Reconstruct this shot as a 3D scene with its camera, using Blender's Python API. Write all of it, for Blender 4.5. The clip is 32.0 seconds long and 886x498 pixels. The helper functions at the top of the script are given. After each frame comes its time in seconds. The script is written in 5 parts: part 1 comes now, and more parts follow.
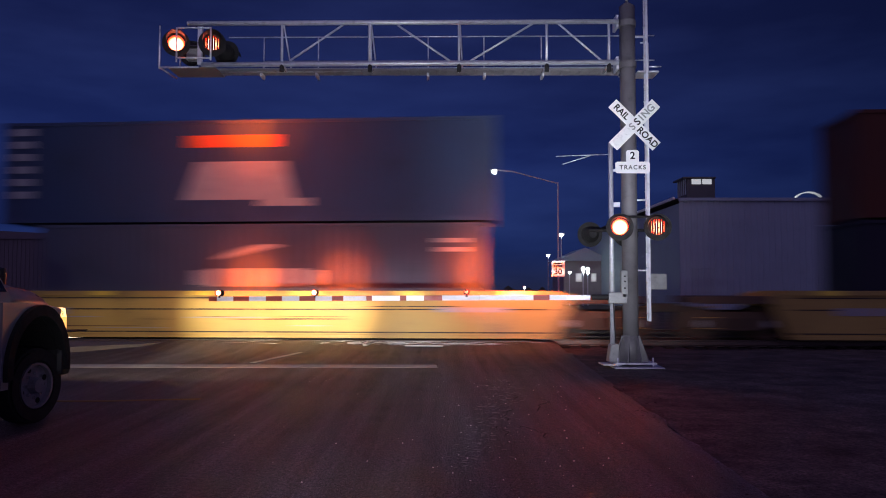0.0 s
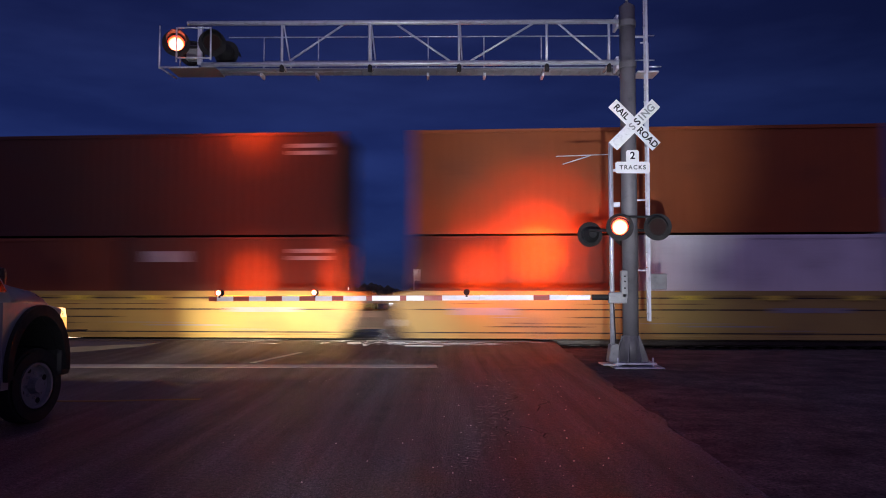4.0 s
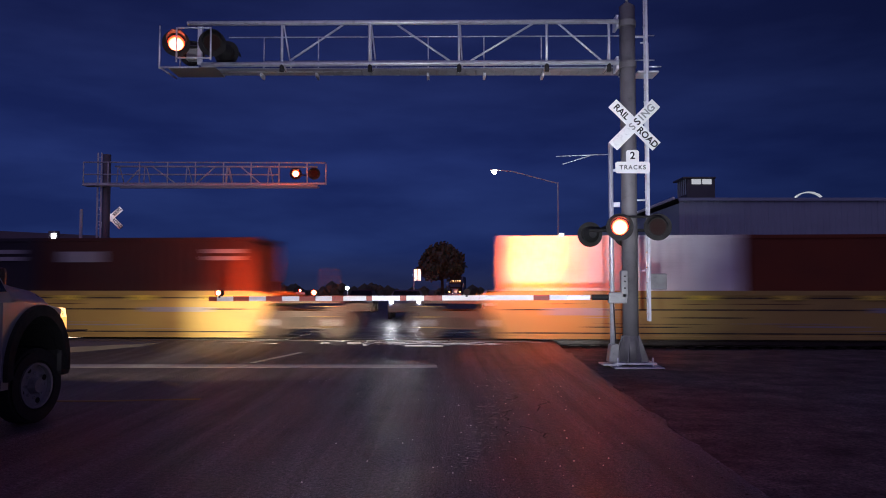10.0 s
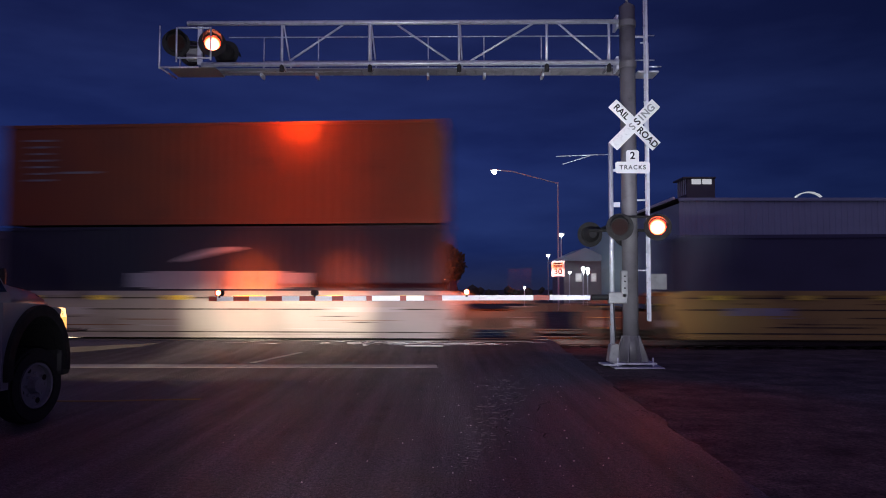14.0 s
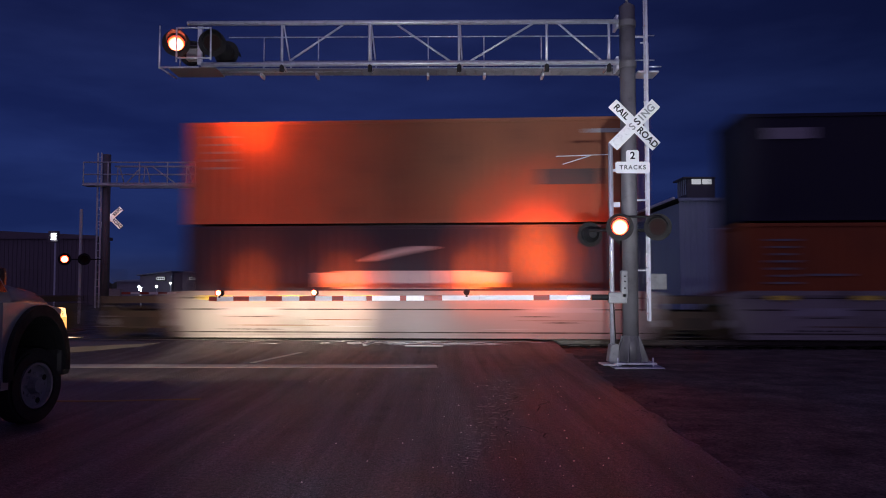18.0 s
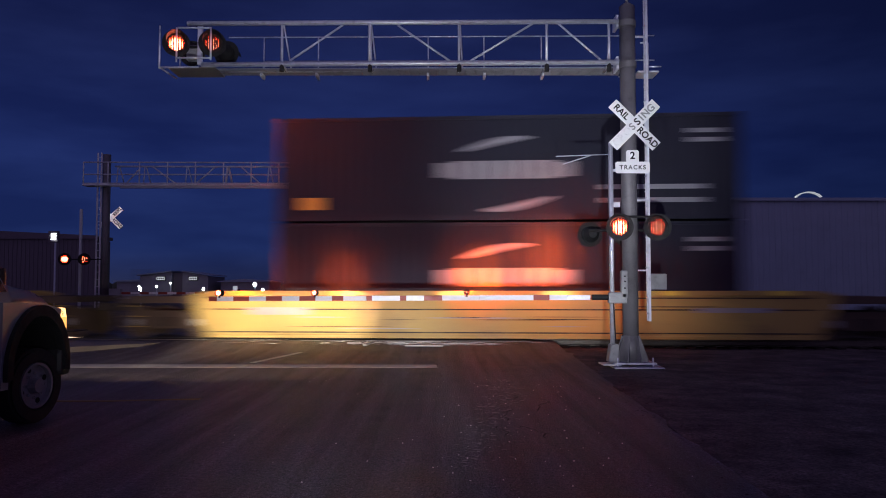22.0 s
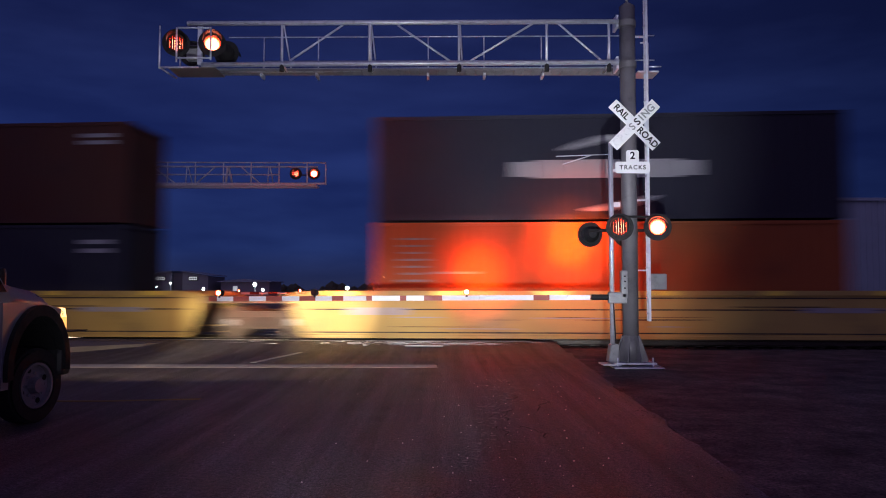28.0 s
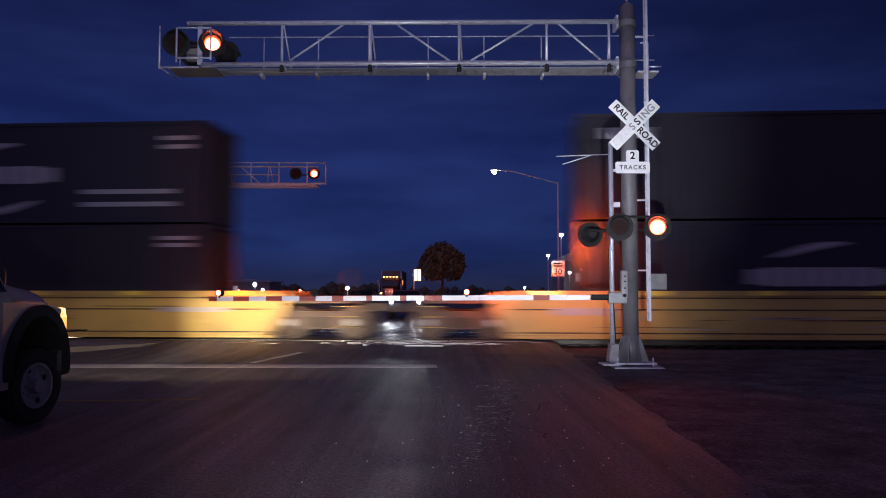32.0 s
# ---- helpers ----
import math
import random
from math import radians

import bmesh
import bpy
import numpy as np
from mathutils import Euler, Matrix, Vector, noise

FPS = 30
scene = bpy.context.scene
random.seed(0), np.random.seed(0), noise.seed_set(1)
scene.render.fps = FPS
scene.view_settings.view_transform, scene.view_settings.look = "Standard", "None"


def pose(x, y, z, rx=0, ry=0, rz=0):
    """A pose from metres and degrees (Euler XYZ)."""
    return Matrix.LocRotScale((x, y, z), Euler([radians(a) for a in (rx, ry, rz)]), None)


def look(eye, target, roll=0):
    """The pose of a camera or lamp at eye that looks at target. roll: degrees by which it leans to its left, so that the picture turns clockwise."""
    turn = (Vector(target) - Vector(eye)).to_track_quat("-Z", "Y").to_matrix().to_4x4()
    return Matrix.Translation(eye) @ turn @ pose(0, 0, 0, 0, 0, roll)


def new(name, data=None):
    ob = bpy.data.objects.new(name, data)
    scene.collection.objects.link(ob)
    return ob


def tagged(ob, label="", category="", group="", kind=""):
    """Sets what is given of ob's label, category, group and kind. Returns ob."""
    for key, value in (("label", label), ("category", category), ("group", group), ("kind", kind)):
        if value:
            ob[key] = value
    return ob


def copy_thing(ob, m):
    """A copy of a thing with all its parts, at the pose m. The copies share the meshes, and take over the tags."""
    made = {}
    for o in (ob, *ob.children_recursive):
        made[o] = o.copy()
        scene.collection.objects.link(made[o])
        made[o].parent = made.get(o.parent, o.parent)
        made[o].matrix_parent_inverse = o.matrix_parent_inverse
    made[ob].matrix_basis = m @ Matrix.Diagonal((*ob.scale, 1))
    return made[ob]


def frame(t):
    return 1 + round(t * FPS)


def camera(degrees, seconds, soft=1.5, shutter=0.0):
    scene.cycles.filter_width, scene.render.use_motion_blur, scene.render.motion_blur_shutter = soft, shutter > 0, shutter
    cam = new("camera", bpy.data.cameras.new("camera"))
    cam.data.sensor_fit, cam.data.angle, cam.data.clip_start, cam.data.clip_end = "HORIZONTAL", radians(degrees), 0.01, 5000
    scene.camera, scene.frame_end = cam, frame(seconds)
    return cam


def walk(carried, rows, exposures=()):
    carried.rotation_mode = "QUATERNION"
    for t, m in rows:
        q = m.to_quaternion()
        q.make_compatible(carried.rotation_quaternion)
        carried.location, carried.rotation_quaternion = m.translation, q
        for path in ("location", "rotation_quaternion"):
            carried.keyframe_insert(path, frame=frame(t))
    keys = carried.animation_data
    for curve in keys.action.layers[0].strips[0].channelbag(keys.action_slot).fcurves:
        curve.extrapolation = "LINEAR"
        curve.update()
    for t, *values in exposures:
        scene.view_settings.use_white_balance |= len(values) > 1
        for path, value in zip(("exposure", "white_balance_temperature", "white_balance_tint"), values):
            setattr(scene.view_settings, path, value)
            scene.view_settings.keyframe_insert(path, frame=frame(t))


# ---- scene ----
cam = camera(58.5, 32.0, soft=1.0, shutter=0.9)
EYE = (0.0, 0.0, 1.53)
STAND = look(EYE, (0.0, 100.0, 6.60))
walk(cam, [(0.0, STAND), (32.0, STAND)], [(0.0, 0.0), (13.0, 0.0), (17.5, -0.12), (24.0, -0.12), (26.0, 0.0), (32.0, 0.0)])

# ---------------------------------------------------------------- dusk sky
world = bpy.data.worlds.new("dusk")
scene.world = world
world.use_nodes = True
wn, wl = world.node_tree.nodes, world.node_tree.links
wn.clear()
w_out = wn.new("ShaderNodeOutputWorld")
w_bg = wn.new("ShaderNodeBackground")
w_co = wn.new("ShaderNodeTexCoord")
w_sep = wn.new("ShaderNodeSeparateXYZ")
w_ramp = wn.new("ShaderNodeValToRGB")
w_map = wn.new("ShaderNodeMapping")
w_noise = wn.new("ShaderNodeTexNoise")
w_cl = wn.new("ShaderNodeValToRGB")
w_mix = wn.new("ShaderNodeMix")
w_mix.data_type = "RGBA"
w_mix.blend_type = "MULTIPLY"
w_mix.inputs["Factor"].default_value = 1.0
els = w_ramp.color_ramp.elements
els[0].position, els[0].color = 0.0, (0.017, 0.022, 0.066, 1)
els[1].position, els[1].color = 1.0, (0.006, 0.010, 0.050, 1)
for pos, col in ((0.05, (0.0135, 0.0275, 0.124, 1)), (0.16, (0.0125, 0.0245, 0.125, 1)), (0.30, (0.0105, 0.0172, 0.085, 1))):
    e = els.new(pos)
    e.color = col
w_map.inputs["Scale"].default_value = (1.6, 1.6, 7.0)
w_noise.inputs["Scale"].default_value = 2.6
w_noise.inputs["Detail"].default_value = 5.0
w_cl.color_ramp.elements[0].position, w_cl.color_ramp.elements[0].color = 0.34, (0.68, 0.69, 0.75, 1)
w_cl.color_ramp.elements[1].position, w_cl.color_ramp.elements[1].color = 0.66, (1.26, 1.22, 1.12, 1)
wl.new(w_co.outputs["Generated"], w_sep.inputs[0])
wl.new(w_sep.outputs["Z"], w_ramp.inputs[0])
wl.new(w_co.outputs["Generated"], w_map.inputs[0])
wl.new(w_map.outputs[0], w_noise.inputs["Vector"])
wl.new(w_noise.outputs["Fac"], w_cl.inputs[0])
wl.new(w_ramp.outputs[0], w_mix.inputs[6])
wl.new(w_cl.outputs[0], w_mix.inputs[7])
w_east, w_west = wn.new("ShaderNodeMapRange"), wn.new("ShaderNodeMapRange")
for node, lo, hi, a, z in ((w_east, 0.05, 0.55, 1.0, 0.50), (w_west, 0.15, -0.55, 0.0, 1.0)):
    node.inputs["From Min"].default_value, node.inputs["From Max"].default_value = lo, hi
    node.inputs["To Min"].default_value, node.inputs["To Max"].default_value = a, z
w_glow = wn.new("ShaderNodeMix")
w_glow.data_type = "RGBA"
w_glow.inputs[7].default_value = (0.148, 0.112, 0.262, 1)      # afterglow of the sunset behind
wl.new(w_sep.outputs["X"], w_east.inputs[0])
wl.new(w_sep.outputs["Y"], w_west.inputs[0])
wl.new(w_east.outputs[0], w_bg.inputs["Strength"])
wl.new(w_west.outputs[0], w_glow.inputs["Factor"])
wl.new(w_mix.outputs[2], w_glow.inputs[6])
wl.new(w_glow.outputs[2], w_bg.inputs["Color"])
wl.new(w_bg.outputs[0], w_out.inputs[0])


def spot(name, eye, target, watts, color, cone, blend=0.6, radius=0.05):
    d = bpy.data.lights.new(name, "SPOT")
    d.energy, d.color, d.spot_size, d.spot_blend, d.shadow_soft_size = watts, color, radians(cone), blend, radius
    ob = new(name, d)
    ob.matrix_basis = look(eye, target)
    return ob


WARM = (1.0, 0.73, 0.46)
COOL = (0.88, 0.90, 1.0)
RED = (1.0, 0.108, 0.009)
# headlamps of the waiting truck
spot("headlamp_light", (-4.72, 9.62, 1.00), (-3.2, 21.8, 1.00), 780, WARM, 92, 1.0, 0.010)
spot("headlamp_light", (-6.36, 9.62, 1.00), (-5.2, 21.8, 1.00), 780, WARM, 92, 1.0, 0.010)
spot("headlamp_beam", (-4.72, 9.62, 1.00), (-3.05, 21.8, 1.02), 11000, (1.0, 0.88, 0.68), 15, 1.0, 0.010)
spot("headlamp_beam", (-6.36, 9.62, 1.00), (-5.45, 21.8, 1.00), 10500, (1.0, 0.86, 0.64), 20, 1.0, 0.010)
# headlamps of the car in which the camera rides
spot("own_headlamp_light", (0.75, 1.1, 0.72), (2.9, 15.6, 3.9), 6000, COOL, 28, 1.0, 0.06)
spot("own_headlamp_light", (-0.55, 1.1, 0.72), (-1.4, 15.6, 5.0), 3000, COOL, 60, 1.0, 0.06)
for lx in (0.75, -0.55):
    low = spot("own_low_beam", (lx, 1.1, 0.72), (lx + 0.1, 15.6, 0.85), 2400, COOL, 46, 1.0, 0.06)
    low.matrix_basis = low.matrix_basis @ Matrix.Diagonal((1, 0.21, 1, 1))
spot("own_hot_spot", (0.75, 1.1, 0.72), (-0.55, 18.6, 0.12), 3600, COOL, 9, 1.0, 0.06)
# extra narrow beam added to brighten the twin sign plates
spot("own_hot_spot", (-0.55, 1.1, 0.72), (-1.75, 60.0, 2.5), 2200, COOL, 8, 1.0, 0.06)
# headlamps of the car that waits beyond the crossing
spot("far_headlamp_light", (-2.61, 39.86, 0.88), (-1.9, 26.0, 0.1), 340, COOL, 30, 1.0, 0.08)
spot("far_headlamp_light", (-1.21, 39.86, 0.88), (-0.9, 26.0, 0.1), 340, COOL, 30, 1.0, 0.08)
# backs of the flashing heads, towards the train: a hot middle inside softer rings
def back_light(name, eye, target, watts, wide=1.0, spill=0.0):
    for share, cone in ((0.85, 17 * wide), (0.28, 30 * wide), (0.045, 56 * wide), (spill, 118)):
        if share:
            spot(name, eye, target, 2.0 * watts * share, RED, cone, 1.0, 0.03)


back_light("mast_flasher_light", (3.10, 16.60, 2.68), (2.50, 21.8, 2.45), 9200, 1.35, 0.022)
back_light("mast_flasher_light", (3.86, 16.60, 2.68), (3.40, 21.8, 2.80), 10000, 1.15, 0.022)
back_light("arm_flasher_light", (-5.19, 16.088, 6.40), (-5.40, 21.9, 6.25), 4200, 1.2, 0.10)
back_light("arm_flasher_light", (-4.48, 16.088, 6.40), (-4.05, 21.9, 6.25), 4200, 1.0, 0.10)
back_light("gate_light", (-4.37, 15.588, 1.512), (-5.25, 21.8, 1.85), 5200, 0.95)
back_light("gate_light", (-2.51, 15.588, 1.520), (-2.75, 21.8, 1.85), 5200, 0.95)
back_light("gate_light", (0.46, 15.588, 1.532), (1.0, 21.8, 2.05), 9000)
# fronts of the flashing heads, towards the road
spot("mast_flasher_light", (3.43, 15.39, 2.735), (0.6, 4.0, 0.8), 105, RED, 96, 1.0, 0.035)
spot("mast_flasher_light", (4.16, 15.39, 2.735), (1.2, 4.0, 0.8), 105, RED, 96, 1.0, 0.035)
spot("arm_flasher_light", (-5.26, 15.39, 6.36), (0.2, 3.5, 0.8), 150, RED, 80, 1.0, 0.035)
spot("arm_flasher_light", (-4.55, 15.39, 6.36), (0.8, 3.5, 0.8), 150, RED, 80, 1.0, 0.035)


# ---------------------------------------------------------------- materials
def mat(name, color, rough=0.6, metal=0.0, var=0.25, scale=6.0, bump=0.1, fine=60.0, stain=None, emit=None, power=0.0, coat=0.0, deep=0.01):
    m = bpy.data.materials.new(name)
    m.use_nodes = True
    n, l = m.node_tree.nodes, m.node_tree.links
    b = n["Principled BSDF"]
    b.inputs["Roughness"].default_value = rough
    b.inputs["Metallic"].default_value = metal
    b.inputs["Coat Weight"].default_value = coat
    tc = n.new("ShaderNodeTexCoord")
    n1, n2 = n.new("ShaderNodeTexNoise"), n.new("ShaderNodeTexNoise")
    n1.inputs["Scale"].default_value, n1.inputs["Detail"].default_value = scale, 6.0
    n2.inputs["Scale"].default_value, n2.inputs["Detail"].default_value = fine, 3.0
    for x in (n1, n2):
        l.new(tc.outputs["Object"], x.inputs["Vector"])
    add = n.new("ShaderNodeMath")
    add.operation = "MULTIPLY_ADD"
    l.new(n2.outputs["Fac"], add.inputs[0])
    add.inputs[1].default_value = 0.4
    l.new(n1.outputs["Fac"], add.inputs[2])
    ramp = n.new("ShaderNodeValToRGB")
    lo = stain or tuple(c * (1 - var) for c in color)
    hi = tuple(min(1.0, c * (1 + var * 0.6)) for c in color)
    ramp.color_ramp.elements[0].position, ramp.color_ramp.elements[0].color = 0.42, (*lo, 1)
    ramp.color_ramp.elements[1].position, ramp.color_ramp.elements[1].color = 0.95, (*hi, 1)
    e = ramp.color_ramp.elements.new(0.62)
    e.color = (*color, 1)
    l.new(add.outputs[0], ramp.inputs[0])
    l.new(ramp.outputs[0], b.inputs["Base Color"])
    rr = n.new("ShaderNodeMapRange")
    rr.inputs["From Min"].default_value, rr.inputs["From Max"].default_value = 0.3, 0.7
    rr.inputs["To Min"].default_value, rr.inputs["To Max"].default_value = max(0.02, rough - 0.12), min(1.0, rough + 0.12)
    l.new(n1.outputs["Fac"], rr.inputs[0])
    l.new(rr.outputs[0], b.inputs["Roughness"])
    if bump:
        bp = n.new("ShaderNodeBump")
        bp.inputs["Strength"].default_value = bump
        bp.inputs["Distance"].default_value = deep
        l.new(n2.outputs["Fac"], bp.inputs["Height"])
        l.new(bp.outputs[0], b.inputs["Normal"])
    if emit:
        b.inputs["Emission Color"].default_value = (*emit, 1)
        b.inputs["Emission Strength"].default_value = power
    return m


M_DIRT = mat("verge dirt and stubble", (0.092, 0.073, 0.068), 0.95, 0, 0.5, 1.2, 0.8, 14)
M_ASPH = mat("worn wet asphalt", (0.080, 0.074, 0.088), 0.55, 0, 0.75, 1.3, 1.0, 42, deep=0.035)


def speckle(m, scale, lo, hi):
    """Pale and dark stones in the surface, over the paint's own stains."""
    n, l = m.node_tree.nodes, m.node_tree.links
    base = n["Principled BSDF"].inputs["Base Color"]
    src = base.links[0].from_socket
    tc, no, mr, mx = n.new("ShaderNodeTexCoord"), n.new("ShaderNodeTexNoise"), n.new("ShaderNodeMapRange"), n.new("ShaderNodeMix")
    no.inputs["Scale"].default_value, no.inputs["Detail"].default_value, no.inputs["Roughness"].default_value = scale, 4.0, 0.75
    mr.inputs["From Min"].default_value, mr.inputs["From Max"].default_value = 0.36, 0.68
    mr.inputs["To Min"].default_value, mr.inputs["To Max"].default_value = lo, hi
    mx.data_type, mx.blend_type = "RGBA", "MULTIPLY"
    mx.inputs["Factor"].default_value = 1.0
    l.new(tc.outputs["Object"], no.inputs["Vector"])
    l.new(no.outputs["Fac"], mr.inputs[0])
    l.new(src, mx.inputs[6])
    l.new(mr.outputs[0], mx.inputs[7])
    l.new(mx.outputs[2], base)


speckle(M_ASPH, 24, 0.40, 1.75)
speckle(M_ASPH, 75, 0.15, 2.3)
speckle(M_DIRT, 30, 0.4, 1.8)
speckle(M_DIRT, 1.1, 0.45, 1.75)


def drag(m, lo, hi):
    """Long faint tyre tracks and drag streaks along the lane."""
    n, l = m.node_tree.nodes, m.node_tree.links
    base = n["Principled BSDF"].inputs["Base Color"]
    src = base.links[0].from_socket
    tc, mp, no, mr, mx = n.new("ShaderNodeTexCoord"), n.new("ShaderNodeMapping"), n.new("ShaderNodeTexNoise"), n.new("ShaderNodeMapRange"), n.new("ShaderNodeMix")
    mp.inputs["Scale"].default_value = (3.4, 0.10, 1.0)
    mp.inputs["Rotation"].default_value = (0, 0, radians(-4.0))
    no.inputs["Scale"].default_value, no.inputs["Detail"].default_value, no.inputs["Roughness"].default_value = 1.0, 5.0, 0.62
    mr.inputs["From Min"].default_value, mr.inputs["From Max"].default_value = 0.34, 0.66
    mr.inputs["To Min"].default_value, mr.inputs["To Max"].default_value = lo, hi
    mx.data_type, mx.blend_type = "RGBA", "MULTIPLY"
    mx.inputs["Factor"].default_value = 1.0
    l.new(tc.outputs["Object"], mp.inputs[0])
    l.new(mp.outputs[0], no.inputs["Vector"])
    l.new(no.outputs["Fac"], mr.inputs[0])
    l.new(src, mx.inputs[6])
    l.new(mr.outputs[0], mx.inputs[7])
    l.new(mx.outputs[2], base)


drag(M_ASPH, 0.55, 1.45)
M_CHIP = mat("pale stone chips", (0.80, 0.79, 0.78), 0.8, 0, 0.3, 5, 0.1, 60)
M_ROUGH = mat("broken asphalt patch", (0.15, 0.145, 0.150), 0.6, 0, 0.7, 9.0, 1.0, 40)
M_PANEL = mat("rubber and concrete crossing panel", (0.06, 0.058, 0.055), 0.40, 0, 0.5, 1.6, 0.5, 40)
M_BALLAST = mat("grey crushed ballast", (0.020, 0.019, 0.018), 0.9, 0, 0.6, 9.0, 1.0, 30)
M_CONC = mat("weathered concrete", (0.20, 0.19, 0.18), 0.85, 0, 0.35, 3.0, 0.4, 60)
M_PAINT = mat("worn white road paint and painted glints", (0.44, 0.44, 0.44), 0.6, 0, 0.6, 5.0, 0.3, 50, stain=(0.20, 0.20, 0.20))
M_YPAINT = mat("worn yellow road paint", (0.22, 0.15, 0.04), 0.65, 0, 0.5, 5.0, 0.3, 50, stain=(0.09, 0.07, 0.03))
M_GLINT = mat("painted pale glint", (0.42, 0.43, 0.46), 0.28, 0.2, 0.6, 16.0, 0.3, 50, stain=(0.05, 0.05, 0.055))
M_STEEL = mat("rail steel", (0.13, 0.115, 0.10), 0.5, 0.8, 0.4, 8.0, 0.2, 50)
M_GALV = mat("galvanised steel", (0.70, 0.73, 0.79), 0.45, 0.50, 0.25, 9.0, 0.15, 60)
M_POLE = mat("pale lamp pole and brightened far steel", (0.62, 0.64, 0.66), 0.5, 0.1, 0.15, 2, 0.05, 30)
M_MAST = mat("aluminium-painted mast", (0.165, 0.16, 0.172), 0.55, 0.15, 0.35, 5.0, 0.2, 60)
M_BLACK = mat("flat black paint", (0.009, 0.009, 0.010), 0.75, 0, 0.3, 10, 0.1, 60)
M_INKGREY = mat("greyed sign lettering", (0.30, 0.31, 0.31), 0.6, 0, 0.4, 12, 0.0, 60)
M_SIGN = mat("white sheeting", (0.86, 0.87, 0.87), 0.55, 0, 0.06, 4.0, 0.0, 60)
M_INK = mat("black sign lettering", (0.015, 0.015, 0.016), 0.6, 0, 0.2, 12, 0.0, 60)
M_INKWORN = mat("faded sign lettering", (0.76, 0.77, 0.77), 0.6, 0, 0.4, 12, 0.0, 60)
M_GREYBOX = mat("grey equipment enamel", (0.33, 0.34, 0.34), 0.55, 0.1, 0.3, 7.0, 0.15, 60)


def lens_mat(name, power, radius):
    """A lamp lens: hottest over the bulb, deep red towards its rim."""
    m = mat(name, (0.5, 0.02, 0.01), 0.3, 0, 0.1, 20, 0.0, 80)
    n, l = m.node_tree.nodes, m.node_tree.links
    tc, ln, rp = n.new("ShaderNodeTexCoord"), n.new("ShaderNodeVectorMath"), n.new("ShaderNodeValToRGB")
    ln.operation = "LENGTH"
    flat = n.new("ShaderNodeVectorMath")
    flat.operation = "MULTIPLY"
    flat.inputs[1].default_value = (1 / radius, 0, 1 / radius)
    l.new(tc.outputs["Object"], flat.inputs[0])
    l.new(flat.outputs[0], ln.inputs[0])
    l.new(ln.outputs["Value"], rp.inputs[0])
    e = rp.color_ramp.elements
    e[0].position, e[0].color = 0.50, (1.0, 0.25, 0.14, 1)
    e[1].position, e[1].color = 1.0, (0.20, 0.0070, 0.0016, 1)
    for at, col in ((0.76, (0.85, 0.050, 0.020, 1)), (0.90, (0.42, 0.010, 0.003, 1))):
        k = e.new(at)
        k.color = col
    b = n["Principled BSDF"]
    l.new(rp.outputs[0], b.inputs["Emission Color"])
    b.inputs["Emission Strength"].default_value = power
    return m


M_LENS = lens_mat("lit red lens", 34.0, 0.165)
M_LENS_SMALL = lens_mat("lit small red lens", 48.0, 0.055)
M_SHUT = mat("dark red lens slat", (0.020, 0.003, 0.003), 0.85, 0, 0.3, 25, 0.1, 70)
M_WHITE_ST = mat("white gate sheeting", (0.86, 0.86, 0.85), 0.5, 0, 0.08, 5, 0.05, 60)
M_RED_ST = mat("red gate sheeting", (0.30, 0.040, 0.022), 0.5, 0, 0.15, 5, 0.05, 60)
M_RUBBER = mat("tyre rubber", (0.018, 0.018, 0.018), 0.8, 0, 0.3, 8, 0.3, 70)
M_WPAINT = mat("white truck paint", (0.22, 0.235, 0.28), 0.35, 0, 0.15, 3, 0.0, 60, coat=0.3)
M_FLARE = mat("unpainted black arch plastic", (0.007, 0.007, 0.008), 0.85, 0, 0.2, 8, 0.2, 80)
M_RETRO = mat("white reflective sheeting", (0.93, 0.93, 0.93), 0.34, 1.0, 0.05, 4.0, 0.0, 60)
M_DIM = mat("dull grey hall siding", (0.15, 0.13, 0.15), 0.8, 0, 0.15, 2, 0.1, 30)
M_CHROME = mat("chrome", (0.7, 0.7, 0.72), 0.15, 1.0, 0.1, 6, 0.0, 60)
M_ALLOY = mat("painted steel wheel", (0.30, 0.31, 0.34), 0.45, 0.4, 0.3, 9, 0.1, 60)
M_PLASTIC = mat("black plastic", (0.02, 0.02, 0.021), 0.5, 0, 0.2, 8, 0.1, 80)
M_AMBER = mat("lit amber lens", (0.6, 0.3, 0.08), 0.3, 0, 0.1, 20, 0, 60, emit=(1.0, 0.46, 0.12), power=1.6)
M_HEAD = mat("lit headlamp", (0.8, 0.8, 0.8), 0.2, 0, 0.05, 20, 0, 60, emit=(0.92, 0.96, 1.0), power=30.0)
M_HEADW = mat("lit warm headlamp", (0.8, 0.8, 0.8), 0.2, 0, 0.05, 20, 0, 60, emit=(1.0, 0.52, 0.17), power=3.0)
M_MARK = mat("lit amber marker", (0.8, 0.4, 0.1), 0.3, 0, 0.05, 20, 0, 60, emit=(1.0, 0.55, 0.2), power=4.0)
M_LAMP = mat("lit street lamp", (0.8, 0.8, 0.8), 0.3, 0, 0.05, 20, 0, 60, emit=(0.85, 1.0, 0.92), power=22.0)
M_GLASS = mat("dark vehicle glass", (0.01, 0.012, 0.015), 0.06, 0, 0.1, 6, 0, 60, coat=1.0)
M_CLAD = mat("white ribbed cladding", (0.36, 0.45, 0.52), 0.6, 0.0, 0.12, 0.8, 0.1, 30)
M_ROOF = mat("grey sheet roof", (0.10, 0.105, 0.115), 0.6, 0.1, 0.2, 0.8, 0.1, 30)
M_BARK = mat("bark", (0.06, 0.045, 0.03), 0.9, 0, 0.4, 6, 0.5, 40)
M_LEAF = mat("dark foliage", (0.085, 0.10, 0.060), 0.8, 0, 0.4, 1.5, 0.2, 20)
